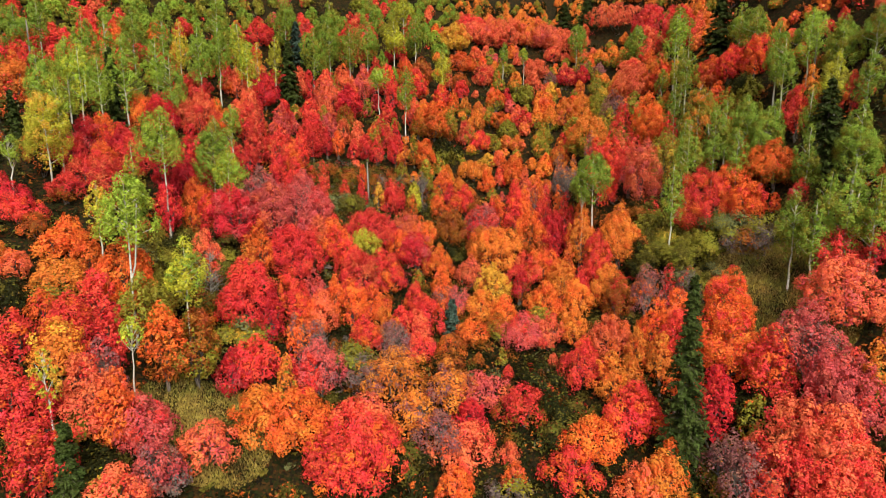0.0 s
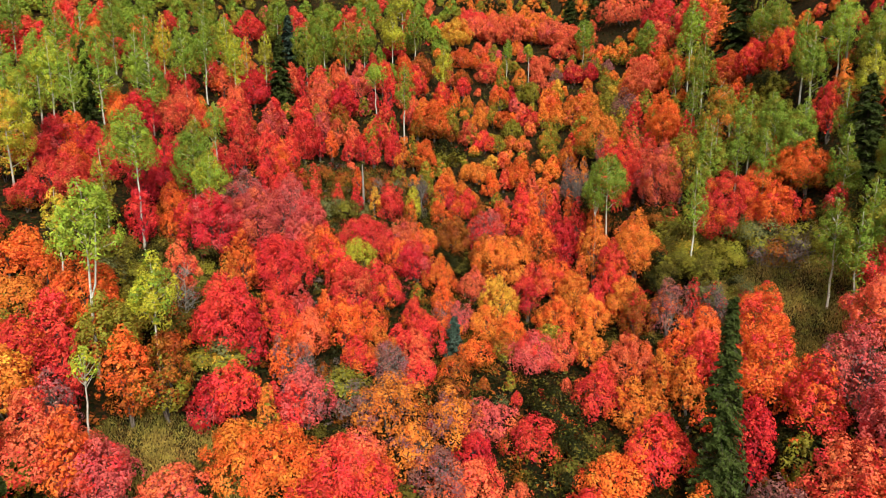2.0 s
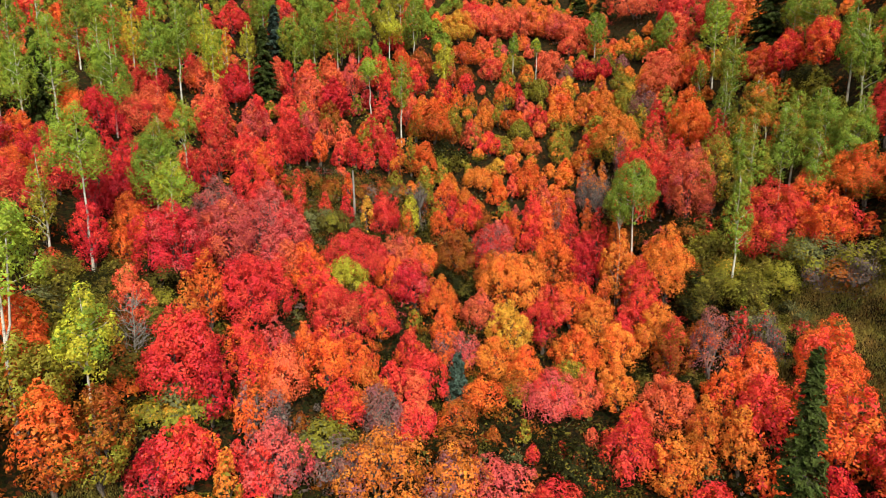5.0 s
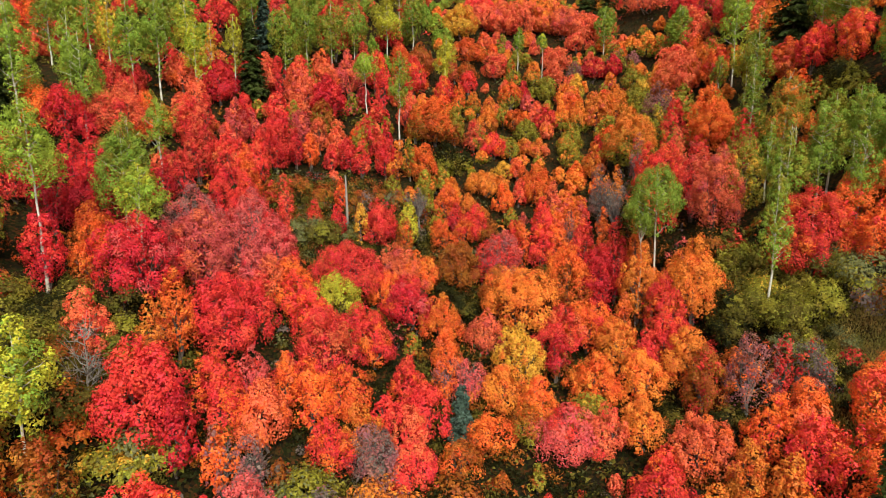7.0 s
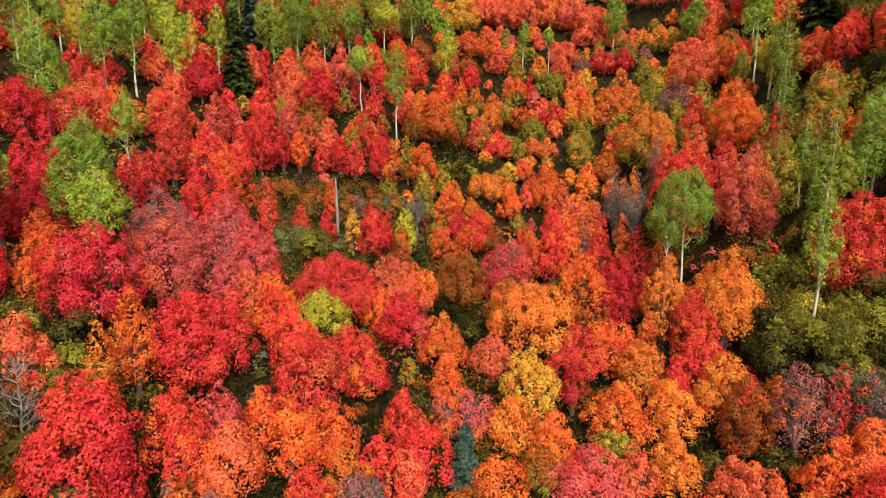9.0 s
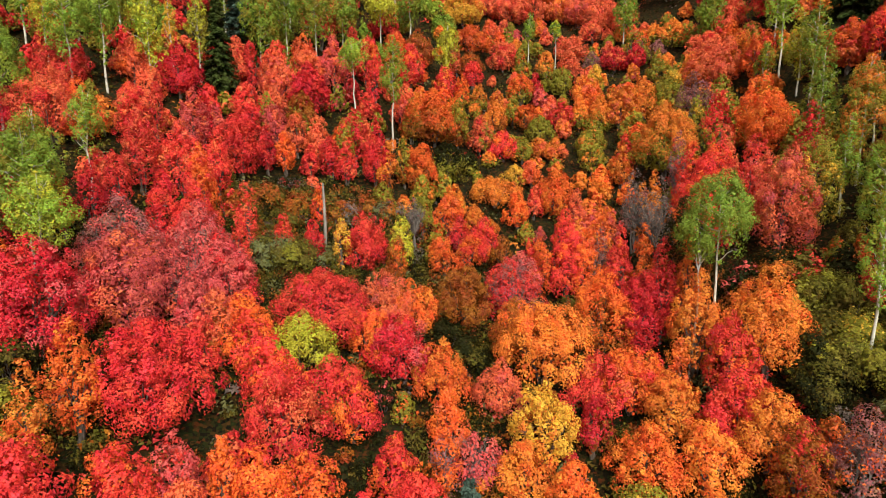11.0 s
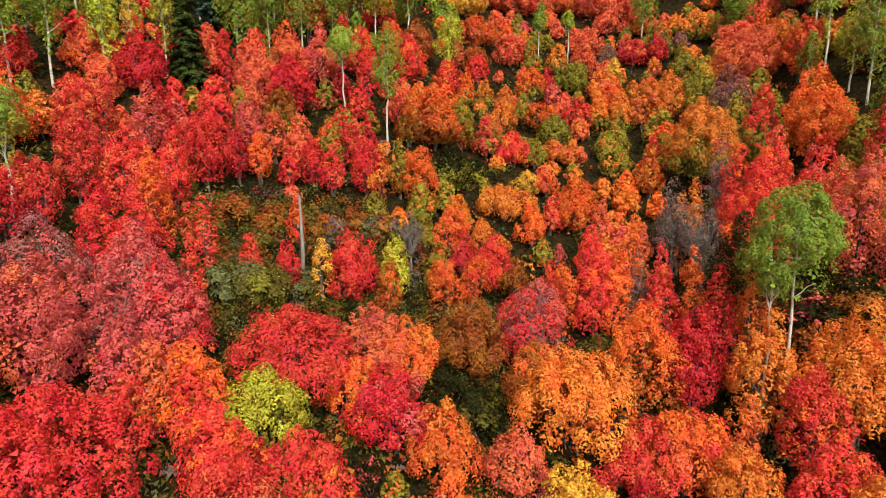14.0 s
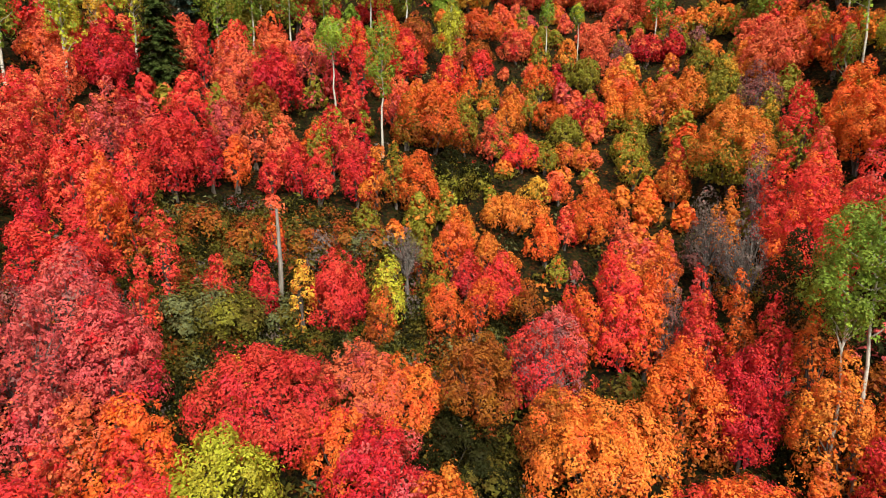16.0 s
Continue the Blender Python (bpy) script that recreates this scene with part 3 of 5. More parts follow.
maple(3.5, 100.7, 3.5, 2.2, 3.2, "AG")
maple(-1.5, 90.9, 5.9, 6.1, 5.6, "OB")
maple(0.9, 90.9, 5.2, 3.0, 4.9, "GB")
maple(-4.6, 93.1, 4.8, 3.3, 4.4, "SP")
maple(-3.5, 90.4, 4.9, 2.2, 4.5, "GA")
maple(-8.1, 83.7, 5.4, 2.7, 5.1, "RR")
maple(-9.0, 83.2, 4.3, 2.3, 4.0, "GR")
maple(-6.2, 84.6, 5.0, 1.8, 4.6, "CR")
maple(-7.3, 84.3, 4.6, 1.8, 4.2, "SB")
maple(-6.2, 80.7, 4.7, 2.5, 4.4, "RC")
maple(-5.0, 80.7, 4.9, 1.9, 4.5, "AB")
maple(-3.8, 82.2, 4.8, 1.7, 4.4, "GA")
maple(-8.4, 80.2, 4.1, 2.4, 3.8, "RS")
maple(-2.5, 82.3, 4.8, 3.5, 4.4, "OB")
maple(-0.0, 84.4, 4.4, 3.7, 4.1, "DG")
maple(3.1, 91.3, 4.2, 2.9, 4.0, "SR")
maple(5.4, 90.6, 3.4, 3.2, 3.2, "RO")
maple(5.5, 98.9, 3.8, 3.0, 3.5, "AS")
maple(4.9, 96.1, 3.8, 3.4, 3.5, "AB")
maple(3.6, 91.5, 3.5, 2.6, 3.3, "GO")
maple(7.1, 98.0, 3.6, 2.3, 3.3, "GA")
maple(8.6, 103.5, 4.2, 3.2, 4.0, "OG")
maple(10.6, 105.3, 3.8, 2.1, 3.5, "CS")
maple(8.8, 97.6, 3.4, 3.5, 3.2, "OB")
maple(9.7, 94.9, 3.3, 3.3, 3.1, "GG")
maple(7.4, 91.1, 3.0, 2.8, 2.8, "GA")
maple(9.3, 92.3, 2.6, 2.7, 2.5, "AS")
maple(12.6, 98.7, 4.2, 3.7, 3.9, "RA")
maple(10.7, 91.5, 3.0, 2.8, 2.9, "AS")
maple(13.8, 106.6, 3.9, 3.3, 3.7, "GG")
maple(15.5, 110.4, 4.7, 3.5, 4.5, "SS")
maple(16.9, 116.4, 4.3, 4.5, 4.0, "SS")
maple(21.2, 123.1, 3.5, 4.4, 3.3, "SR")
maple(17.9, 106.4, 4.5, 2.8, 4.1, "YG")
maple(18.8, 112.7, 3.8, 3.1, 3.5, "MG")
maple(16.3, 104.6, 4.1, 3.4, 3.9, "AS")
maple(21.9, 113.2, 3.5, 4.4, 3.3, "CS")
maple(24.6, 113.5, 5.0, 4.6, 4.7, "GM")
maple(14.5, 98.5, 4.2, 3.1, 4.0, "AG")
maple(16.5, 101.0, 4.2, 3.7, 3.8, "OS")
maple(18.8, 97.9, 5.2, 4.2, 4.8, "AS")
maple(16.4, 97.4, 4.6, 3.1, 4.4, "AG")
maple(14.6, 92.4, 3.8, 3.8, 3.6, "GA")
maple(14.0, 89.1, 3.6, 3.0, 3.3, "GA")
maple(21.5, 98.8, 5.4, 3.7, 4.9, "AO")
maple(25.5, 106.8, 4.7, 2.8, 4.4, "GA")
maple(23.7, 97.5, 6.3, 4.1, 5.4, "GY")
maple(27.7, 101.4, 5.1, 3.8, 4.7, "AA")
maple(24.9, 93.7, 6.0, 4.4, 5.5, "MG")
maple(31.3, 106.9, 4.6, 4.8, 4.3, "SS")
maple(19.7, 85.4, 7.6, 5.9, 6.5, "AG")
maple(22.9, 87.4, 6.5, 2.3, 5.6, "GY")
maple(24.1, 84.9, 7.4, 3.2, 6.4, "RG")
maple(32.1, 100.1, 5.4, 4.3, 5.0, "AR")
maple(26.9, 82.8, 8.4, 5.3, 7.2, "OA")
maple(22.2, 78.9, 7.5, 2.8, 6.4, "SP")
maple(20.3, 75.9, 8.4, 4.0, 7.2, "RO")
maple(18.6, 76.4, 7.8, 3.0, 6.7, "RO")
maple(18.5, 79.0, 7.9, 1.7, 6.8, "MR")
maple(16.0, 86.2, 4.7, 2.7, 4.3, "AO")
maple(16.7, 87.9, 4.7, 2.1, 4.4, "RB")
maple(22.1, 74.0, 8.2, 3.6, 7.1, "RP")
maple(-17.6, 66.2, 5.7, 2.7, 5.3, "RC")
maple(-15.7, 66.3, 5.7, 3.3, 5.3, "RC")
maple(-16.4, 69.8, 5.1, 2.5, 4.7, "OR")
maple(-14.2, 63.1, 6.2, 4.6, 5.3, "PM")
maple(-12.6, 64.9, 5.5, 1.7, 5.0, "RS")
maple(-13.0, 68.2, 5.3, 1.3, 4.9, "RS")
maple(-12.6, 62.3, 5.8, 4.0, 5.3, "PC")
maple(-14.1, 60.4, 6.1, 2.8, 5.2, "PM")
maple(-9.4, 73.2, 3.8, 1.1, 3.5, "OR")
maple(-9.1, 69.4, 3.6, 1.9, 3.4, "CR")
maple(-10.8, 68.3, 3.8, 1.9, 3.5, "RB")
maple(-7.2, 69.2, 4.3, 1.4, 3.9, "YA")
maple(-5.8, 70.2, 4.7, 3.8, 4.4, "RR")
maple(-3.3, 71.1, 4.4, 2.1, 4.0, "lY")
maple(-3.6, 69.7, 3.7, 2.0, 3.4, "BO")
maple(-2.0, 74.5, 4.4, 2.2, 4.1, "GB")
maple(-2.5, 73.2, 4.6, 1.3, 4.2, "NM")
maple(0.4, 78.8, 3.8, 2.5, 3.5, "AA")
maple(-0.1, 76.8, 3.6, 3.1, 3.3, "OS")
maple(4.0, 82.2, 2.9, 5.0, 2.7, "AA")
maple(6.2, 86.5, 2.5, 2.9, 2.3, "YG")
maple(7.7, 86.2, 2.5, 2.5, 2.3, "OS")
maple(2.1, 76.4, 3.6, 2.4, 3.3, "AO")
maple(2.7, 74.5, 4.0, 3.6, 3.8, "RO")
maple(0.7, 74.8, 3.2, 2.3, 3.0, "RP")
maple(-0.7, 72.7, 3.7, 2.1, 3.4, "GO")
maple(-0.4, 71.0, 3.7, 2.8, 3.4, "OB")
maple(1.3, 72.4, 3.5, 2.0, 3.2, "OR")
maple(3.9, 72.8, 3.7, 2.5, 3.4, "BD")
maple(5.6, 78.7, 3.6, 2.5, 3.3, "OA")
maple(7.3, 80.8, 3.2, 1.8, 2.9, "SR")
maple(9.1, 81.8, 4.5, 4.1, 4.2, "OA")
maple(5.7, 70.8, 4.6, 2.1, 4.2, "RO")
maple(6.3, 70.2, 5.0, 2.4, 4.6, "OR")
maple(4.7, 69.5, 4.3, 3.5, 4.0, "PM")
maple(10.4, 78.1, 4.7, 2.1, 4.4, "SP")
maple(11.3, 74.0, 5.8, 2.0, 5.3, "OA")
maple(8.6, 73.6, 5.0, 2.2, 4.6, "RO")
maple(8.2, 70.1, 5.8, 3.0, 5.4, "RO")
maple(9.2, 69.7, 6.2, 2.7, 5.3, "OS")
maple(16.0, 76.6, 6.5, 1.8, 5.6, "AA")
maple(14.7, 75.9, 5.9, 1.4, 5.4, "AN")
maple(14.3, 75.7, 6.9, 3.4, 5.9, "NM")
maple(15.0, 72.5, 8.0, 2.9, 6.9, "NB")
maple(17.9, 72.1, 8.5, 4.7, 7.3, "RO")
maple(15.4, 68.4, 8.1, 4.5, 7.0, "DB")
maple(11.6, 69.7, 6.2, 1.7, 5.3, "RP")
maple(12.5, 67.7, 6.8, 2.2, 5.8, "OB")
maple(10.9, 67.3, 6.6, 3.1, 5.6, "RO")
maple(10.1, 69.2, 6.4, 1.9, 5.5, "MN")
maple(14.6, 65.4, 7.5, 2.0, 6.4, "OA")
maple(13.1, 65.6, 7.2, 2.6, 6.2, "RC")
maple(-24.6, 60.9, 4.7, 4.7, 4.4, "CC")
maple(-24.4, 54.9, 5.3, 3.0, 4.9, "CR")
maple(-23.2, 58.1, 4.6, 3.0, 4.2, "OB")
maple(-21.9, 56.0, 5.1, 3.6, 4.7, "OB")
maple(-19.4, 56.3, 6.2, 5.8, 5.8, "CP")
maple(-16.5, 59.6, 6.2, 6.3, 5.7, "PS")
maple(-18.5, 62.9, 5.3, 5.0, 4.9, "MP")
maple(-19.4, 50.1, 5.6, 2.8, 5.2, "SR")
maple(-15.8, 52.8, 6.2, 3.1, 5.3, "OA")
maple(-16.2, 50.3, 6.1, 2.0, 5.2, "AO")
maple(-13.6, 54.9, 5.7, 6.2, 5.4, "RC")
maple(-10.7, 59.7, 4.7, 3.8, 4.4, "OR")
maple(-15.5, 47.0, 6.3, 4.9, 5.9, "RR")
maple(-13.3, 46.2, 5.5, 2.3, 5.1, "CR")
maple(-10.8, 50.6, 5.1, 2.5, 4.7, "PR")
maple(-12.2, 49.1, 5.1, 3.4, 4.7, "RO")
maple(-9.9, 49.3, 4.3, 3.9, 4.0, "SO")
maple(-9.2, 51.3, 4.8, 1.5, 4.4, "OS")
maple(-7.8, 51.1, 4.8, 3.5, 4.5, "OR")
maple(-11.3, 46.1, 4.1, 2.2, 3.7, "OM")
maple(-9.8, 46.4, 4.0, 2.0, 3.7, "MN")
maple(-7.3, 63.2, 4.5, 6.5, 4.2, "RR")
maple(-8.4, 63.7, 3.6, 1.1, 3.3, "YY")
maple(-8.0, 59.7, 4.4, 4.6, 4.2, "lG")
maple(-4.1, 66.1, 3.8, 4.2, 3.6, "SP")
maple(-2.4, 65.4, 4.0, 3.7, 3.7, "OA")
maple(-4.4, 62.3, 3.7, 3.0, 3.4, "OA")
maple(-2.7, 61.5, 4.1, 4.5, 3.8, "CP")
maple(-6.1, 57.6, 4.2, 3.1, 3.8, "RG")
maple(-8.7, 57.1, 4.9, 3.8, 4.5, "RO")
maple(-7.6, 54.9, 5.1, 4.0, 4.7, "RS")
maple(-4.9, 57.1, 4.2, 3.5, 3.9, "RO")
maple(-0.3, 60.1, 4.3, 3.3, 4.0, "OA")
maple(0.0, 57.3, 3.9, 2.7, 3.6, "OS")
maple(1.1, 66.7, 4.3, 4.3, 4.0, "BB")
maple(3.9, 67.7, 5.0, 4.3, 4.7, "RM")
maple(4.0, 64.0, 4.6, 3.6, 4.3, "BO")
maple(9.3, 64.9, 6.4, 4.6, 5.5, "OB")
maple(11.6, 64.4, 6.0, 3.1, 5.2, "CR")
maple(5.5, 62.7, 5.3, 6.0, 5.0, "AO")
maple(2.8, 60.2, 3.9, 3.3, 3.7, "SP")
maple(8.0, 60.1, 4.2, 3.7, 3.9, "RS")
maple(10.0, 60.4, 4.2, 4.2, 3.9, "OR")
maple(11.4, 58.5, 4.3, 3.6, 3.9, "AO")
maple(4.8, 57.4, 4.8, 3.5, 4.5, "YA")
maple(3.5, 55.3, 3.3, 3.7, 3.1, "AO")
maple(7.4, 57.9, 3.8, 2.3, 3.5, "CB")
maple(9.4, 55.8, 4.1, 3.8, 3.8, "OA")
maple(12.2, 55.5, 4.4, 3.4, 4.1, "AO")
maple(13.1, 57.1, 4.4, 2.2, 4.1, "RR")
maple(14.6, 57.8, 5.2, 3.9, 4.7, "RO")
maple(12.4, 60.5, 5.0, 1.9, 4.6, "OS")
maple(15.3, 60.8, 5.8, 3.3, 5.3, "RO")
maple(14.4, 62.7, 7.0, 3.4, 6.0, "AO")
maple(17.6, 61.4, 7.1, 5.2, 6.1, "AO")
maple(15.4, 56.1, 4.8, 3.8, 4.4, "AO")
maple(15.6, 53.7, 5.1, 3.2, 4.7, "BR")
maple(17.9, 53.1, 5.6, 3.8, 5.2, "MO")
maple(19.7, 52.8, 5.5, 1.4, 5.1, "RP")
maple(21.5, 52.7, 4.7, 2.7, 4.3, "NR")
maple(19.4, 49.7, 5.2, 3.7, 4.8, "OS")
maple(17.6, 49.6, 4.9, 2.8, 4.5, "OR")
maple(14.3, 50.2, 4.2, 3.8, 3.9, "SO")
maple(15.7, 48.0, 4.6, 2.7, 4.3, "AO")
maple(18.8, 47.5, 5.1, 3.6, 4.7, "RO")
maple(17.2, 46.5, 4.7, 2.9, 4.4, "AO")
maple(9.2, 52.1, 4.0, 3.4, 3.7, "SR")
maple(11.6, 52.5, 3.5, 3.9, 3.3, "AO")
maple(6.9, 52.1, 3.6, 4.7, 3.4, "PR")
maple(8.5, 53.6, 3.4, 3.2, 3.1, "GY")
maple(11.9, 49.6, 3.2, 2.5, 3.0, "RO")
maple(5.6, 53.8, 3.9, 3.2, 3.6, "OA")
maple(-2.4, 53.9, 4.4, 3.2, 4.1, "RO")
maple(-1.5, 52.5, 4.2, 3.5, 3.8, "RR")
maple(-2.2, 50.6, 3.8, 2.9, 3.6, "SR")
maple(1.3, 55.6, 3.2, 3.0, 3.0, "PM")
maple(-0.2, 55.2, 3.8, 2.5, 3.6, "OM")
maple(-5.9, 51.9, 4.3, 3.4, 4.0, "OR")
maple(-5.0, 50.0, 3.9, 2.5, 3.6, "AO")
maple(-4.2, 49.2, 3.4, 3.2, 3.2, "MN")
maple(-6.5, 49.1, 3.7, 2.8, 3.4, "RO")
maple(2.4, 52.3, 2.7, 3.5, 2.5, "OB")
maple(4.9, 52.7, 2.9, 3.1, 2.7, "BG")
maple(0.7, 50.4, 2.5, 3.3, 2.3, "BO")
maple(-2.0, 49.0, 3.0, 3.5, 2.8, "RS")
maple(-47.0, 70.7, 6.1, 4.5, 5.5, "AO")
maple(-49.8, 76.3, 6.5, 3.1, 5.6, "RO")
maple(-47.3, 86.8, 6.4, 3.5, 5.5, "RS")
maple(-44.3, 87.0, 4.7, 4.4, 4.4, "OR")
maple(-40.3, 91.8, 4.1, 2.8, 3.9, "OR")
maple(-36.3, 88.1, 3.0, 3.6, 2.9, "OS")
maple(-38.2, 95.8, 3.3, 3.2, 3.1, "RO")
maple(-28.0, 98.7, 4.9, 5.5, 4.6, "RR")
maple(-30.8, 80.0, 4.2, 4.9, 4.0, "RS")
maple(-27.4, 72.4, 5.5, 5.2, 5.1, "SR")
maple(-27.0, 83.6, 4.3, 3.4, 4.1, "SO")
maple(-33.4, 69.7, 5.0, 3.8, 4.6, "OA")
maple(-31.3, 70.4, 5.3, 4.6, 4.9, "CR")
maple(-26.1, 73.2, 5.2, 3.0, 4.8, "OS")
maple(-22.9, 74.4, 5.9, 3.1, 5.5, "RS")
maple(-34.9, 62.2, 4.4, 4.9, 4.1, "CP")
maple(-34.1, 63.1, 4.9, 2.8, 4.5, "OR")
maple(-31.5, 62.3, 4.9, 3.4, 4.5, "CR")
maple(-29.9, 61.1, 5.1, 4.2, 4.7, "RS")
maple(-35.1, 59.1, 3.3, 3.3, 3.1, "RR")
maple(-32.2, 59.6, 4.1, 3.3, 3.8, "OR")
maple(-32.5, 57.1, 3.4, 5.2, 3.2, "RS")
maple(-30.4, 56.9, 4.2, 4.5, 4.0, "RS")
maple(-32.9, 54.0, 3.0, 3.8, 2.8, "RB")
maple(-24.9, 62.3, 7.1, 3.4, 6.7, "CR")
maple(-26.2, 59.1, 5.5, 2.6, 5.1, "CC")
maple(-35.5, 51.0, 2.5, 3.6, 2.3, "CR")
maple(-34.0, 49.4, 2.5, 4.0, 2.3, "RO")
maple(-32.1, 48.6, 2.5, 2.9, 2.3, "BO")
maple(-30.0, 47.0, 2.8, 3.8, 2.6, "OA")
maple(-29.3, 47.9, 3.9, 2.7, 3.6, "OA")
maple(-26.7, 45.8, 4.3, 3.2, 4.0, "OB")
maple(-27.4, 42.6, 4.0, 4.9, 3.7, "AG")
maple(-24.0, 41.7, 5.3, 3.0, 4.9, "RS")
maple(-23.2, 44.1, 6.4, 4.6, 5.5, "OA")
maple(-21.0, 41.8, 6.2, 4.4, 5.4, "GB")
maple(-30.7, 43.5, 2.6, 2.5, 2.4, "SO")
maple(-27.2, 40.7, 3.4, 2.9, 3.1, "OR")
maple(-24.6, 39.4, 4.6, 3.7, 4.2, "RO")
maple(-21.5, 38.5, 6.1, 2.8, 5.3, "RC")
maple(-21.3, 36.4, 5.5, 3.1, 5.1, "MP")
maple(-26.7, 37.1, 4.0, 3.5, 3.8, "RO")
maple(-24.3, 37.3, 4.6, 3.6, 4.2, "AY")
maple(-24.5, 33.0, 4.7, 4.9, 4.4, "RO")
maple(-21.6, 30.5, 5.1, 3.9, 4.8, "RO")
maple(-21.0, 34.7, 5.8, 4.5, 5.3, "SR")
maple(-19.5, 34.5, 6.0, 3.3, 5.5, "OS")
maple(-17.8, 34.7, 4.4, 4.6, 4.1, "PR")
maple(-17.9, 30.9, 3.6, 4.2, 3.4, "SR")
maple(-16.5, 32.8, 3.7, 3.6, 3.4, "PM")
maple(-14.7, 35.6, 3.1, 5.0, 2.9, "SP")
maple(-10.3, 38.8, 4.3, 7.3, 4.1, "OA")
maple(-12.4, 39.5, 3.3, 3.4, 3.1, "AO")
maple(-7.5, 36.8, 4.3, 3.4, 4.1, "RO")
maple(-18.7, 39.9, 6.6, 3.5, 6.0, "OB")
maple(-17.1, 41.0, 6.1, 3.6, 5.7, "BG")
maple(-13.4, 42.7, 4.3, 4.1, 4.0, "RO")
maple(-14.7, 41.3, 3.9, 3.0, 3.7, "CP")
maple(-11.0, 41.3, 4.4, 2.1, 4.2, "AG")
maple(-9.1, 43.5, 4.7, 4.2, 4.5, "PM")
maple(-9.7, 42.4, 4.5, 2.6, 4.1, "RP")
maple(-4.0, 44.9, 4.6, 6.1, 4.3, "AM")
maple(-5.2, 40.5, 4.6, 4.4, 4.3, "SP")
maple(-2.0, 42.1, 4.1, 4.6, 3.8, "AM")
maple(0.3, 45.3, 4.1, 4.9, 3.9, "AM")
maple(2.9, 46.0, 3.2, 5.0, 3.0, "PS")
maple(2.0, 43.0, 3.0, 3.2, 2.8, "CR")
maple(-6.3, 39.7, 4.3, 5.0, 4.0, "RS")
maple(-4.5, 38.5, 4.4, 6.0, 4.1, "RO")
maple(-6.3, 37.0, 3.6, 5.0, 3.4, "RO")
maple(-0.2, 40.3, 3.9, 4.4, 3.7, "MS")
maple(1.6, 40.0, 3.7, 5.3, 3.5, "SR")
maple(0.8, 37.4, 3.1, 3.7, 2.9, "OS")
maple(6.2, 44.0, 3.5, 4.8, 3.3, "RB")
maple(11.2, 47.4, 3.7, 5.1, 3.5, "RO")
maple(10.5, 40.5, 4.0, 4.4, 3.8, "OA")
maple(8.9, 39.1, 3.2, 5.3, 3.0, "RO")
maple(13.6, 41.8, 4.8, 5.5, 4.5, "RO")
maple(13.1, 45.5, 4.8, 2.8, 4.5, "AO")
maple(12.9, 37.1, 3.5, 3.7, 3.3, "SO")
maple(15.2, 38.2, 4.1, 2.8, 3.8, "OA")
maple(14.4, 37.1, 4.0, 4.1, 3.7, "AO")
maple(18.8, 40.2, 6.4, 3.0, 6.0, "CR")
maple(23.3, 48.5, 6.0, 4.5, 5.6, "OR")
maple(21.7, 44.6, 6.3, 7.2, 5.9, "OR")
maple(22.7, 40.8, 6.7, 3.9, 5.8, "RO")
maple(18.3, 36.5, 5.0, 4.0, 4.6, "MB")
maple(30.9, 47.6, 4.3, 3.9, 3.9, "RP")
maple(29.5, 43.8, 5.4, 7.7, 5.1, "SP")
maple(25.6, 41.4, 6.3, 6.2, 5.6, "PM")
maple(25.4, 37.1, 6.6, 5.9, 5.6, "PR")
maple(22.3, 35.8, 6.2, 5.4, 5.3, "SR")
maple(23.5, 34.0, 6.9, 5.5, 5.9, "SR")
maple(20.5, 33.8, 5.8, 5.1, 5.3, "RS")
maple(22.9, 32.1, 6.2, 5.3, 5.4, "RS")
maple(18.8, 34.9, 5.2, 4.3, 4.8, "MB")
maple(27.3, 37.1, 6.0, 2.3, 5.2, "AG")
maple(36.7, 87.5, 4.7, 4.5, 4.4, "SO")
maple(39.2, 87.4, 3.7, 4.1, 3.5, "OR")
maple(40.7, 82.9, 4.0, 4.2, 3.8, "RA")
maple(36.1, 65.5, 5.5, 2.9, 5.2, "RO")
maple(40.3, 61.5, 2.5, 2.8, 2.4, "RO")
maple(44.2, 65.8, 2.5, 3.0, 2.3, "OS")
maple(32.2, 61.9, 4.6, 7.2, 4.3, "OB")
maple(31.8, 71.5, 5.1, 3.3, 4.7, "OS")
maple(25.6, 61.7, 7.5, 5.6, 6.9, "RO")
maple(28.5, 62.3, 5.8, 4.3, 5.3, "OR")
maple(28.9, 59.1, 5.1, 4.1, 4.7, "OR")
maple(32.1, 55.7, 3.8, 2.3, 3.5, "RP")
maple(32.3, 45.6, 4.0, 2.2, 3.7, "RC")
maple(22.5, 69.9, 8.8, 5.2, 7.5, "SP")
maple(32.2, 95.5, 6.5, 3.9, 5.6, "OR")
maple(34.7, 110.4, 6.9, 5.6, 6.5, "SR")
maple(26.9, 75.4, 8.0, 2.5, 6.9, "CR")
maple(25.1, 71.2, 8.3, 4.1, 7.1, "GY")
maple(34.7, 129.9, 5.3, 13.2, 5.0, "SR")
maple(37.3, 118.7, 7.1, 7.4, 6.7, "RP")
maple(38.4, 106.2, 8.2, 5.6, 7.1, "RS")
maple(29.5, 99.8, 6.2, 6.4, 5.8, "SS")
maple(6.1, 127.1, 4.5, 9.2, 4.3, "SP")
maple(9.6, 127.0, 5.9, 8.0, 5.6, "SR")
maple(13.5, 129.4, 6.1, 6.5, 5.7, "SS")
maple(16.6, 129.8, 6.5, 5.5, 5.8, "AS")
maple(19.9, 129.3, 5.5, 9.4, 5.2, "SP")
maple(5.4, 130.2, 4.7, 6.5, 4.4, "RS")
maple(23.0, 127.9, 5.2, 6.8, 4.9, "SS")
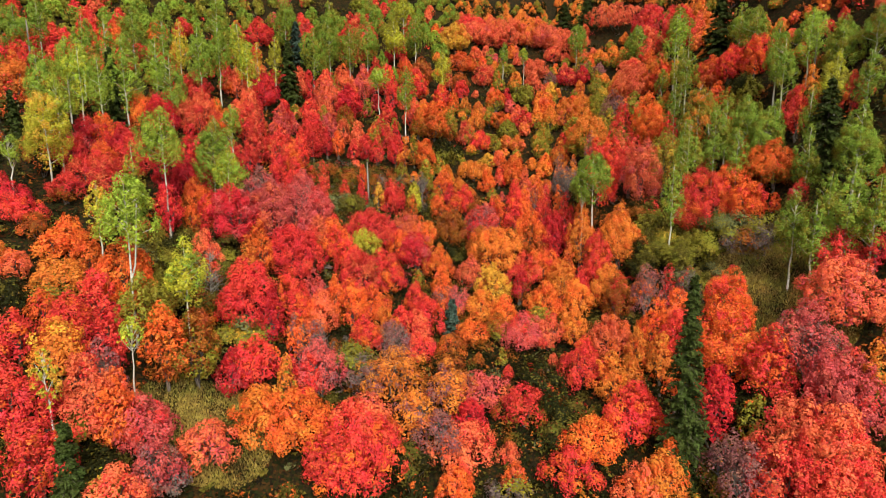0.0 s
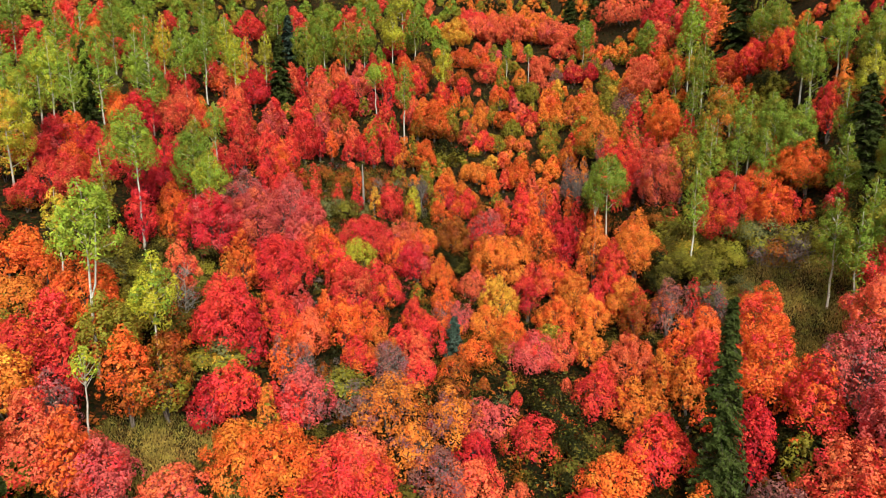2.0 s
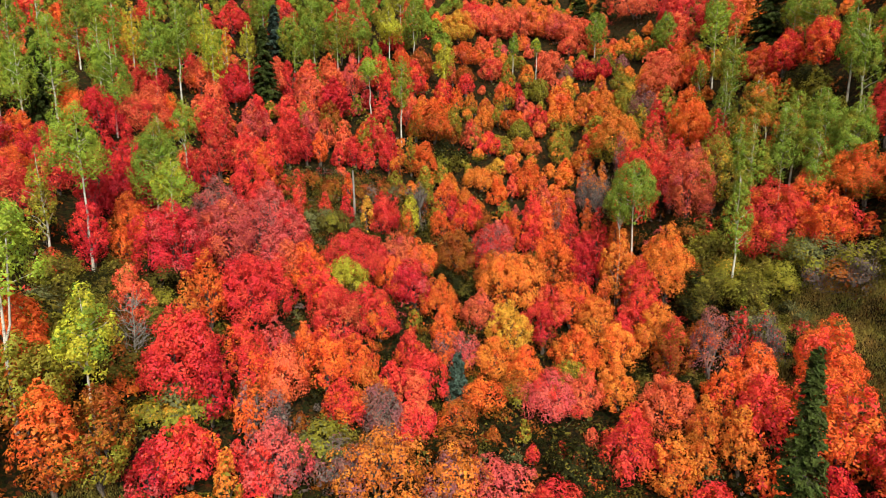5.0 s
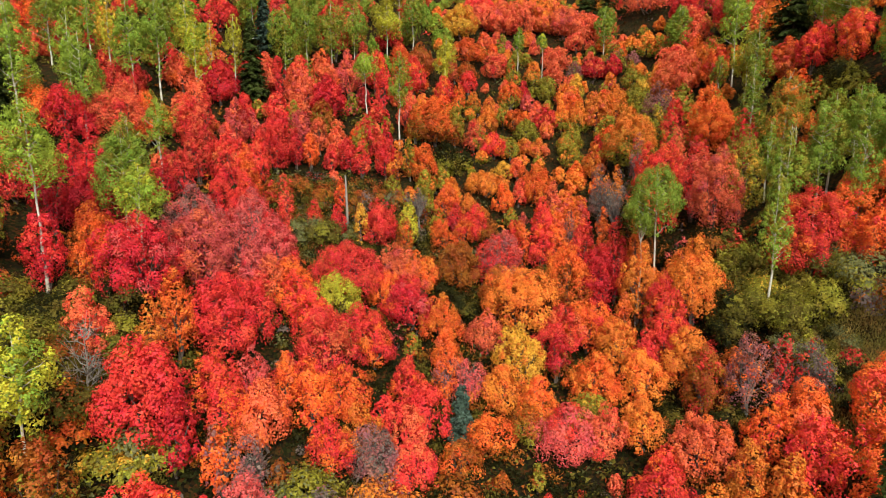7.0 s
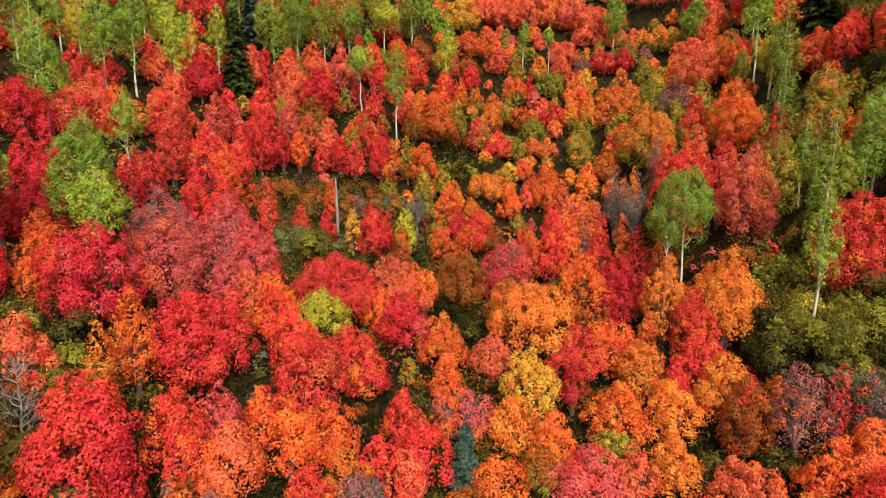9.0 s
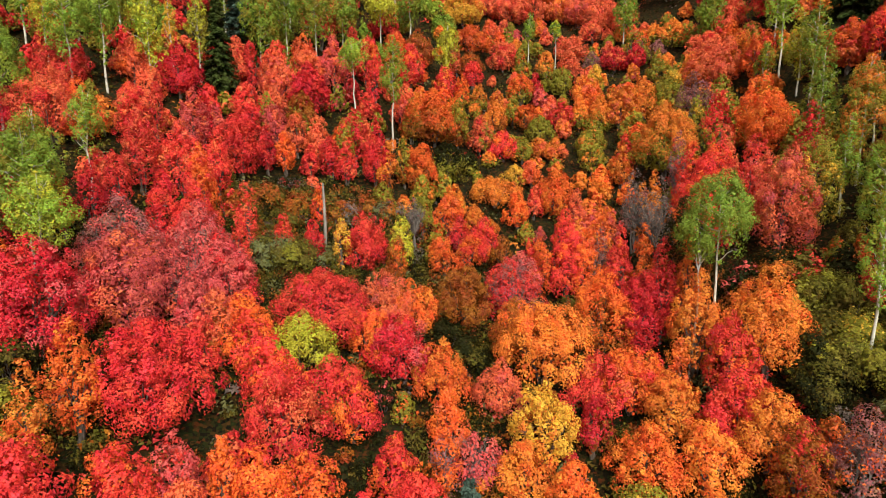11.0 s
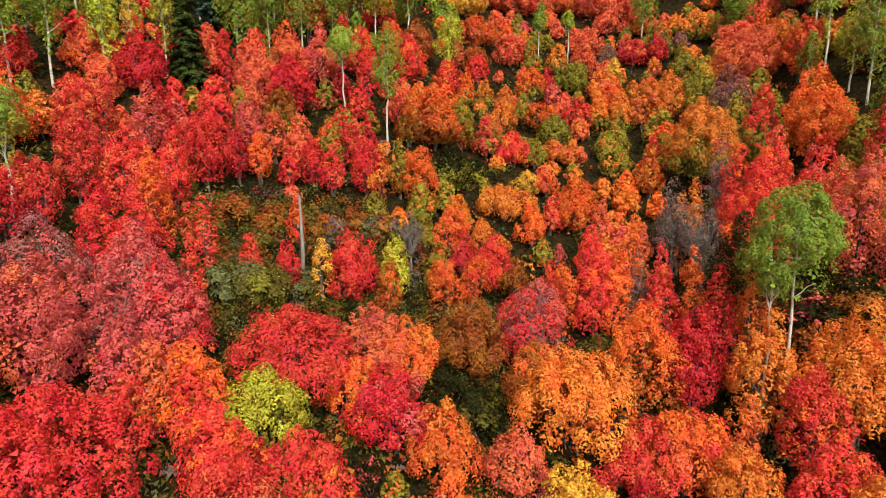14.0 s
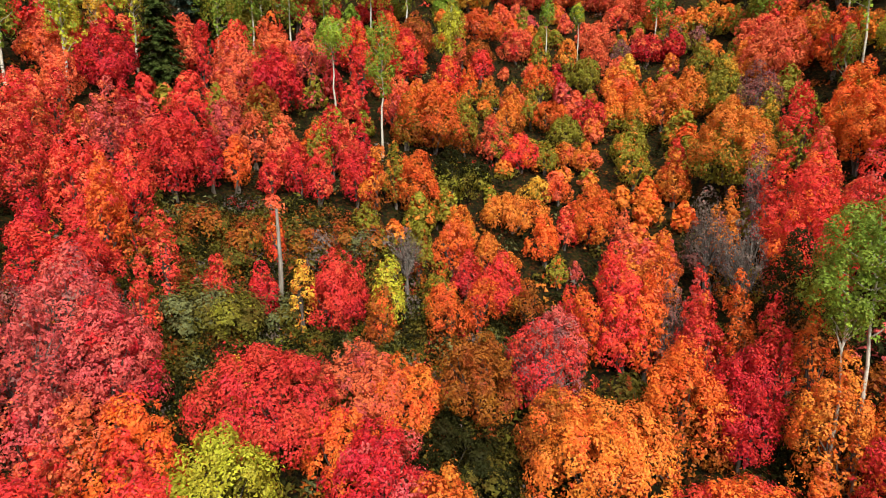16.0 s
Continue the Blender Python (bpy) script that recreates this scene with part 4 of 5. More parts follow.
maple(-14.4, 102.1, 9.5, 5.4, 8.2, "RS")
maple(-22.0, 100.6, 7.2, 5.1, 6.2, "RP")
maple(-5.9, 115.1, 6.8, 3.1, 5.8, "RS")
maple(-12.2, 105.6, 8.7, 3.1, 7.5, "SR")
maple(2.2, 119.8, 5.7, 6.4, 5.4, "YA")
bush(-25.3, 51.8, 2.6, 3.4, "HG")
bush(-22.8, 50.6, 2.2, 2.9, "GH")
bush(-20.7, 47.8, 3.0, 3.8, "HD")
bush(-20.9, 51.9, 2.0, 2.6, "EH")
bush(-21.2, 45.6, 2.6, 3.4, "GD")
bush(-22.4, 53.9, 2.2, 2.9, "HG")
bush(-18.2, 51.6, 3.0, 3.8, "GH")
bush(-18.4, 49.3, 2.0, 2.6, "HD")
bush(-24.2, 48.6, 2.6, 3.4, "EH")
bush(-17.2, 47.9, 2.2, 2.9, "GD")
bush(22.6, 64.6, 3.0, 3.8, "HG")
bush(24.9, 60.8, 2.0, 2.6, "GH")
bush(20.4, 59.9, 2.6, 3.4, "HD")
bush(22.1, 56.1, 2.2, 2.9, "EH")
bush(25.2, 58.0, 3.0, 3.8, "GD")
bush(21.4, 63.0, 2.0, 2.6, "HG")
bush(24.2, 63.4, 2.6, 3.4, "GH")
bush(19.7, 64.0, 2.2, 2.9, "HD")
bush(27.0, 60.6, 3.0, 3.8, "EH")
bush(22.8, 54.0, 2.0, 2.6, "GD")
bush(-23.1, 52.4, 2.4, 3.5, "HD")
bush(-19.8, 54.6, 3.0, 3.1, "DH")
bush(-16.8, 45.6, 1.0, 2.7, "GY")
bush(-15.1, 46.2, 1.3, 2.7, "GY")
bush(-18.7, 46.4, 1.1, 2.6, "OB")
bush(-20.5, 49.9, 2.5, 3.2, "HB")
bush(-19.2, 47.5, 2.4, 3.1, "HB")
bush(-11.8, 48.3, 2.2, 2.0, "HB")
bush(13.6, 52.6, 2.2, 3.1, "DH")
bush(16.5, 52.3, 2.1, 2.3, "DH")
bush(21.2, 59.9, 3.0, 3.7, "GH")
bush(22.7, 58.2, 3.0, 3.6, "GH")
bush(19.2, 58.7, 3.0, 3.2, "HD")
bush(22.0, 68.0, 3.0, 4.1, "DB")
bush(-11.6, 67.6, 2.6, 3.5, "HE")
bush(-10.0, 67.7, 2.6, 3.1, "HG")
bush(-8.6, 69.5, 2.1, 2.5, "EH")
bush(-14.4, 71.9, 1.7, 2.5, "BH")
bush(-13.3, 73.8, 1.8, 2.9, "BH")
bush(-11.4, 74.3, 1.9, 3.1, "BH")
bush(-9.0, 75.6, 2.0, 3.2, "BH")
bush(-7.8, 75.8, 1.6, 2.1, "NB")
bush(-6.7, 76.8, 2.0, 2.8, "BH")
bush(-4.7, 76.7, 2.0, 2.8, "NB")
bush(-5.3, 76.4, 2.0, 2.1, "EH")
bush(-11.7, 72.3, 1.5, 2.5, "HB")
# hollow shrubs, in the leaf colour darkened for shade
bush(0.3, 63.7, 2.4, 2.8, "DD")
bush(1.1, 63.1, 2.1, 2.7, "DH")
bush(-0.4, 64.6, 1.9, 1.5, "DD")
bush(-16.3, 74.2, 1.9, 1.4, "GH")
bush(-16.2, 71.6, 1.1, 1.8, "HD")
bush(-19.9, 79.6, 2.0, 1.3, "DH")
bush(-15.3, 45.6, 2.3, 4.2, "EG")
bush(-19.5, 32.8, 2.4, 3.2, "DH")
bush(-13.8, 37.7, 1.8, 2.7, "HD")
bush(-22.0, 34.5, 1.9, 2.5, "GY")
bush(-19.1, 31.8, 1.8, 2.7, "GY")
bush(-29.2, 41.0, 3.0, 3.0, "DH")
bush(22.0, 40.2, 2.7, 4.6, "DD")
bush(18.4, 36.7, 2.0, 3.5, "HD")
bush(7.9, 46.8, 3.0, 4.1, "DH")
bush(-3.9, 49.7, 3.0, 3.6, "NM")
bush(27.9, 57.9, 3.0, 5.6, "EG")
bush(29.5, 55.1, 2.8, 4.8, "NG")
bush(27.4, 55.6, 2.8, 4.8, "NB")
bush(22.9, 58.4, 3.0, 4.9, "GH")
bush(20.7, 61.3, 3.0, 5.1, "HD")
bush(22.3, 61.1, 3.0, 3.8, "GY")
bush(8.8, 44.0, 3.0, 3.6, "DH")
bush(8.9, 42.2, 2.8, 3.9, "HD")
bush(-2.4, 38.5, 3.0, 3.6, "HD")
bush(4.3, 37.5, 2.5, 3.6, "NG")
bush(-15.9, 33.1, 2.2, 2.3, "NM")
bush(-7.2, 46.3, 2.9, 3.6, "EG")
bush(-6.3, 45.6, 2.4, 4.0, "NM")
bush(0.3, 47.8, 2.6, 3.3, "BD")
bush(32.4, 54.3, 3.0, 5.3, "DH")
bush(37.3, 79.2, 3.0, 5.0, "HD")
bush(32.2, 71.2, 3.0, 4.3, "GE")
bush(18.9, 49.2, 3.0, 3.2, "DH")
aspen(-9.0, 90.2, 8.6, 3.5, 3.6, "Lg")
aspen(-5.2, 88.0, 10.9, 2.8, 6.4, "gG")
aspen(32.7, 109.1, 8.6, 3.5, 6.8, "gG")
aspen(-34.7, 55.4, 8.9, 4.9, 7.3, "lY")
aspen(-35.2, 58.1, 9.1, 3.0, 4.7, "Ll")
aspen(-24.3, 54.7, 11.8, 4.0, 6.1, "Lg")
aspen(-26.4, 53.6, 8.2, 2.2, 6.5, "Gl")
aspen(-22.4, 61.1, 9.0, 4.0, 7.6, "gG")
aspen(-20.1, 58.4, 8.5, 3.1, 5.1, "Ll")
aspen(-21.5, 41.7, 12.8, 4.2, 5.8, "Lg")
aspen(-25.8, 46.2, 8.2, 2.3, 4.6, "lY")
aspen(-18.1, 42.5, 9.6, 3.4, 5.6, "lg")
aspen(-18.6, 48.3, 4.9, 2.6, 3.7, "N.")
aspen(-18.9, 35.7, 8.0, 1.3, 2.1, "Ll")
aspen(-22.2, 32.8, 7.2, 1.4, 3.8, "lY")
aspen(15.3, 63.0, 12.0, 4.8, 5.6, "gg")
aspen(14.1, 62.8, 9.3, 1.8, 2.2, "gL")
aspen(21.9, 59.3, 10.5, 2.5, 6.8, "gG")
aspen(25.2, 64.2, 11.2, 3.4, 8.3, "gG")
aspen(28.5, 66.2, 10.0, 3.5, 7.4, "gG")
aspen(32.6, 86.1, 11.2, 3.3, 9.0, "gG")
aspen(33.9, 94.5, 11.7, 3.4, 8.7, "Lg")
aspen(29.6, 73.8, 9.8, 3.9, 7.3, "GA")
aspen(27.6, 75.7, 11.9, 2.9, 8.8, "gG")
aspen(37.0, 69.9, 9.2, 3.5, 7.8, "gG")
aspen(39.8, 70.4, 8.7, 4.1, 6.4, "Lg")
aspen(41.1, 66.7, 7.3, 3.9, 6.2, "gG")
aspen(42.7, 63.9, 6.0, 3.3, 5.1, "gG")
aspen(38.2, 62.1, 7.3, 3.2, 6.2, "Gl")
aspen(39.5, 59.5, 6.4, 2.7, 5.4, "gG")
aspen(40.6, 84.2, 7.8, 4.3, 6.6, "gG")
aspen(40.3, 88.3, 8.0, 3.3, 6.7, "gG")
aspen(31.5, 65.4, 9.1, 3.9, 7.4, "gG")
aspen(32.0, 62.7, 8.3, 3.8, 6.2, "gG")
aspen(30.4, 68.0, 9.1, 3.1, 6.7, "gG")
aspen(34.7, 60.2, 8.5, 2.3, 6.4, "gG")
aspen(34.6, 51.6, 8.6, 3.7, 7.3, "gG")
aspen(31.3, 47.7, 8.1, 3.8, 6.9, "gG")
aspen(28.2, 49.4, 8.9, 2.9, 7.6, "gG")
aspen(28.9, 47.7, 8.3, 2.6, 7.1, "gG")
aspen(32.1, 45.8, 8.1, 2.7, 6.8, "gG")
aspen(32.7, 56.1, 8.1, 3.0, 6.9, "gG")
aspen(29.0, 62.0, 8.9, 2.4, 6.6, "gG")
aspen(31.7, 50.9, 6.8, 2.4, 5.0, "gG")
aspen(-37.7, 66.7, 10.0, 3.5, 7.8, "Ll")
aspen(-35.3, 66.1, 9.0, 2.9, 7.0, "Lg")
aspen(-33.8, 68.3, 11.0, 4.0, 8.6, "gL")
aspen(-33.8, 75.9, 9.0, 2.7, 7.0, "Lg")
aspen(-30.3, 71.3, 9.5, 3.9, 7.4, "gL")
aspen(-33.3, 82.0, 9.0, 2.9, 7.0, "lY")
aspen(-29.7, 79.0, 10.5, 3.7, 8.2, "gL")
aspen(-28.1, 81.1, 10.5, 3.3, 8.2, "gL")
aspen(-26.8, 85.7, 10.0, 3.5, 7.8, "lL")
aspen(-25.2, 82.8, 9.0, 2.4, 7.0, "lL")
aspen(-24.7, 86.2, 7.5, 1.9, 5.9, "YY")
aspen(-22.8, 87.6, 8.5, 2.5, 6.6, "Gl")
aspen(-18.5, 92.3, 9.5, 4.5, 7.4, "gG")
aspen(-16.8, 96.1, 9.5, 4.1, 7.4, "gG")
aspen(-14.1, 97.9, 9.5, 5.0, 7.4, "Gg")
aspen(-11.9, 102.0, 9.5, 4.6, 7.4, "gG")
aspen(-8.0, 106.2, 9.0, 4.5, 5.9, "lG")
aspen(-4.6, 109.0, 10.0, 4.7, 6.6, "gG")
aspen(-0.2, 102.6, 8.5, 3.2, 5.6, "lG")
aspen(-41.8, 74.8, 10.0, 3.9, 7.8, "gL")
aspen(-40.4, 77.3, 9.0, 2.7, 7.0, "Lg")
aspen(-39.1, 82.0, 9.0, 3.7, 7.0, "gG")
aspen(-36.2, 83.9, 9.5, 3.4, 7.4, "gL")
aspen(-31.4, 90.7, 9.5, 4.0, 7.4, "gG")
aspen(-23.6, 97.5, 9.5, 4.4, 7.4, "gG")
aspen(-18.0, 102.8, 9.5, 4.7, 7.4, "gG")
aspen(-12.5, 109.8, 9.5, 5.1, 7.4, "gG")
aspen(-6.9, 115.1, 9.0, 4.5, 5.9, "lG")
aspen(-50.5, 77.0, 9.0, 3.9, 7.0, "gL")
aspen(-50.2, 81.1, 9.0, 3.3, 7.0, "gG")
aspen(-39.7, 67.9, 9.5, 3.1, 7.4, "Lg")
aspen(-40.0, 63.5, 9.0, 3.3, 7.0, "gL")
aspen(-35.8, 51.9, 6.0, 1.9, 3.0, "Lg")
aspen(10.4, 111.8, 8.0, 1.9, 3.7, "gL")
aspen(14.3, 114.2, 7.0, 2.0, 3.0, "gl")
aspen(24.5, 119.0, 8.5, 4.1, 6.3, "gL")
aspen(32.4, 109.4, 8.5, 3.8, 6.3, "gL")
aspen(37.3, 102.7, 9.5, 4.0, 7.0, "gG")
aspen(33.3, 89.7, 8.5, 3.0, 6.9, "Gl")
aspen(31.8, 93.3, 6.0, 2.2, 4.4, "Gg")
aspen(37.8, 73.1, 10.0, 3.0, 7.4, "gL")
aspen(32.7, 68.7, 7.5, 2.6, 5.5, "gG")
aspen(33.0, 62.9, 8.0, 2.8, 5.9, "gG")
aspen(31.9, 75.9, 6.5, 2.5, 4.8, "Gg")
aspen(27.5, 72.0, 7.5, 2.4, 5.5, "gG")
aspen(33.7, 51.2, 10.5, 3.2, 7.8, "gG")
conifer(-35.2, 68.2, 9.0, 3.7, "K")
conifer(-20.8, 86.9, 9.2, 3.8, "K")
conifer(-21.6, 95.5, 8.0, 4.3, "B")
conifer(39.5, 92.5, 9.7, 7.6, "K")
conifer(35.2, 58.0, 9.1, 5.2, "K")
conifer(16.1, 38.6, 14.7, 3.5, "K")
conifer(-20.0, 30.3, 5.9, 2.2, "K")
conifer(-41.0, 60.5, 5.6, 2.1, "K")
conifer(-19.4, 93.6, 7.4, 3.7, "K")
conifer(25.2, 135.8, 6.8, 5.1, "K")
conifer(29.9, 136.3, 6.1, 5.2, "K")
conifer(0.8, 52.2, 4.2, 2.0, "B")
snag(-8.5, 70.5, 5.3)
snag(40.6, 70.5, 5.8)
snag(-48.9, 76.6, 7.0)
maple(-11.9, 58.9, 4.8, 2.7, 4.4, "SB")
maple(-13.2, 59.0, 5.2, 2.3, 4.8, "PC")
maple(-12.3, 57.5, 4.5, 2.1, 4.2, "RS")
maple(-10.3, 58.6, 4.6, 1.6, 4.2, "RB")
maple(36.3, 87.2, 5.5, 3.5, 4.7, "OR")
maple(37.9, 85.1, 5.5, 3.9, 4.7, "RO")
maple(38.8, 80.4, 6.0, 3.6, 5.1, "OR")
maple(36.0, 64.5, 6.0, 2.2, 5.1, "RO")
maple(31.6, 64.6, 5.5, 3.5, 4.7, "OG")
maple(32.1, 60.5, 5.5, 3.1, 4.7, "OG")
maple(29.6, 64.1, 4.5, 2.4, 3.8, "OB")
maple(35.7, 89.4, 4.5, 2.8, 3.8, "OR")
maple(38.9, 60.7, 5.0, 2.1, 4.2, "RO")
maple(38.5, 67.0, 5.0, 2.3, 4.2, "AG")
maple(34.5, 96.7, 4.5, 3.0, 3.8, "AG")
maple(30.6, 105.8, 5.0, 4.2, 4.2, "RS")
maple(24.3, 112.1, 4.0, 3.6, 3.4, "CR")
aspen(-22.4, 62.5, 9.0, 3.2, 6.0, "gG")
aspen(-22.6, 67.6, 8.0, 2.3, 5.0, "gG")
maple(-21.7, 65.9, 4.4, 2.1, 3.8, "CR")
maple(-22.4, 64.0, 4.4, 2.0, 3.8, "CR")
maple(-21.0, 67.5, 4.4, 2.0, 3.8, "RC")
maple(-27.8, 64.5, 5.0, 2.6, 4.4, "CR")

# ---- young trees in the gaps, undergrowth and grass ----
MEADOWS = ((27.0, 50.0, 5.5, 8.0), (-15.8, 37.8, 4.2, 3.6))
OLIVE = ((-21.2, 49.6, 4.6, 5.2), (22.8, 60.0, 4.6, 6.6))
CLEARINGS = ((-7.8, 71.0, 6.8, 6.6), (0.6, 62.0, 1.8, 3.6), (-9.8, 65.5, 3.4, 3.4))


def ringed(x, y, rings, grow=1.0):
    m = np.zeros(len(x), bool)
    for cx, cy, a, b in rings:
        m |= ((x - cx) / (a * grow)) ** 2 + ((y - cy) / (b * grow)) ** 2 < 1
    return m


def young_crown(wide, tall, height, other, size, density):
    """Leaves of a young maple, which of them take its second colour, and the plumes."""
    rows = plumes(wide, tall, height)
    c, n, sizes, u, k, bosses = plume_leaves(rows, density * (0.165 / size) ** 2, size)
    V, Fc = leaves(c, n, sizes)
    return V, Fc, two_tone(u, k, len(bosses), other), bosses


def sapling(wide, tall, height):
    """A young maple to copy: parts under one base, with its two leaf colours as slots of the object."""
    tree = stand("young_maple", 0, 0, "young maple in a gap between taller trees", "tree", "young maples of the hillside")
    V, Fc, index, lobes = young_crown(wide, tall, height, "R", 0.185, LEAVES * 0.75)
    child("crown", mesh_from("crown", V, Fc, [LEAF["B"], LEAF["G"]], index), tree)
    V, Fc = joined([limb((*rng.normal(size=2) * 0.08, -0.2), lobes[min(i * 3, len(lobes) - 1)], 0.05, 0.012, 4, n=4) for i in range(4)])
    child("trunk", mesh_from("trunk", V, Fc, [BARK], smooth=True), tree)
    return tree


# First table pales far young trees: haze and brightness put into leaf colour.
HAZE_PALER = {"C": "P", "R": "S", "B": "A"}
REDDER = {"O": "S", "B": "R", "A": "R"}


def fill_gaps(number, singly):
    """Young maples wherever the planted trees leave the slope open: the nearest as trees, those far up the slope as one thicket."""
    px, py = np.array([p[0] for p in PLANTED]), np.array([p[1] for p in PLANTED])
    pw, ph = np.array([p[2] for p in PLANTED]), np.array([p[3] for p in PLANTED])
    spots = []
    for _ in range(34000):
        x, y = rng.uniform(-75, 80), 27 + 125 * rng.random()
        if abs(x) > 5 + 0.74 * y or ringed(np.array([x]), np.array([y]), MEADOWS + CLEARINGS)[0]:
            continue
        d = np.hypot(px - x, py - y)
        k = int(np.argmin(d - pw * 0.38))
        if d[k] < (0.40 * pw[k] + 0.5 if y < 75 else 0.38 * pw[k] + 0.45):
            continue
        code = PLANTED[int(rng.choice(np.argsort(d)[:3]))][4]
        main, other = code if rng.random() < 0.65 else (code[1], code[0])
        # nearer than y 75, some near-black leaves stand in for shaded gaps
        if rng.random() < (0.6 if y < 75 else 0.5):
            main = str(rng.choice(list("GBHDB" if y < 75 else "GBGA")))
        main, other = main.replace("Y", "O"), other.replace("Y", "A")
        if ringed(np.array([x]), np.array([y]), OLIVE)[0]:
            main, other = str(rng.choice(list("HGHDG"))), str(rng.choice(list("HGBD")))
        elif x < 3 and y > 95 + 0.25 * (x + 20) and rng.random() < 0.8:
            main, other = str(rng.choice(list("gLGgg"))), "G"
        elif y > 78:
            tints = HAZE_PALER if x > -5 else REDDER
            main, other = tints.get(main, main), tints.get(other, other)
        s = min(max(0.56 * ph[k] / 3.2, 0.6), 1.1) * rng.uniform(0.7, 1.12)
        spots.append((y, x, main, other, s))
        px, py = np.append(px, x), np.append(py, y)
        pw, ph = np.append(pw, 2.7 * s), np.append(ph, ph[k])
        PLANTED.append((x, y, 2.7 * s, ph[k], code))
        if len(spots) == number:
            break
    spots.sort()
    kinds = [sapling(2.9, 2.9, 3.3), sapling(2.5, 3.1, 3.5), sapling(3.2, 2.7, 3.1), sapling(2.3, 2.6, 3.0), sapling(2.8, 3.4, 3.9)]
    for i, (y, x, main, other, s) in enumerate(spots[:singly]):
        tree = kinds[i] if i < 5 else copy_thing(kinds[int(rng.integers(0, 5))], pose(0, 0, 0))
        tree.matrix_basis = pose(x, y, float(ground_z(x, y)) - 0.08, 0, 0, rng.uniform(0, 360)) @ Matrix.Diagonal((s * rng.uniform(0.9, 1.15), s * rng.uniform(0.9, 1.15), s, 1))
        tagged(tree, "young " + LOOKS[main] + " maple between taller trees")
        crown = [o for o in tree.children if o.name.startswith("crown")][0]
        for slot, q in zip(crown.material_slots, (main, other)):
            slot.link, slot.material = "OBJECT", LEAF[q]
    keys = list(LEAF)
    vs, ids = [], []
    for y, x, main, other, s in spots[singly:]:
        near = y < 72
        V, Fc, index, _ = young_crown(2.8 * s, 3.1 * s, 3.4 * s, other, 0.20 if near else 0.27, LEAVES * 0.6)
        vs.append(V + [x, y, float(ground_z(x, y)) - 0.1])
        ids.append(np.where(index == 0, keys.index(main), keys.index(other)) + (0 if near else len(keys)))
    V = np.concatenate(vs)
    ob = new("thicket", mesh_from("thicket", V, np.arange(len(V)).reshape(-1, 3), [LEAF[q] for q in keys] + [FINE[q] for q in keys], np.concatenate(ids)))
    tagged(ob, "dense red, orange and green young trees far up the slope", "thicket", kind="stuff")


fill_gaps(1650, 295)


def undergrowth():
    """Low plants and fallen leaves between the trees, past counting; over half in the shade-darkened leaf colour."""
    n = 8000
    y = 26 + 110 * rng.random(n) ** 1.15
    x = rng.uniform(-1, 1, n) * (8 + 0.76 * y)
    keep = ~ringed(x, y, MEADOWS, 1.1)
    x, y = x[keep], y[keep]
    n = len(x)
    r = rng.uniform(0.5, 1.3, n)
    per = 24
    d = unit(n * per)
    d[:, 2] = np.abs(d[:, 2])
    k = np.repeat(np.arange(n), per)
    c = np.stack([x[k], y[k], ground_z(x, y)[k]], 1) + d * (r[k] * rng.uniform(0.35, 1.0, n * per))[:, None] * [1, 1, 0.85]
    nr = d * 0.6 + [0, 0, 0.5] + unit(n * per) * 0.8
    nr /= np.linalg.norm(nr, axis=1)[:, None]
    V, Fc = leaves(c, nr, np.full(len(c), 0.27))
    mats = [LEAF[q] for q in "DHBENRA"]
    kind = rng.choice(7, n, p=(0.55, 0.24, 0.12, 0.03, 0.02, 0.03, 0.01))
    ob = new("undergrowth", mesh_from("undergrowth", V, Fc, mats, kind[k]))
    tagged(ob, "dark green and brown low plants under the trees, darkened as in shade", "undergrowth", kind="stuff")


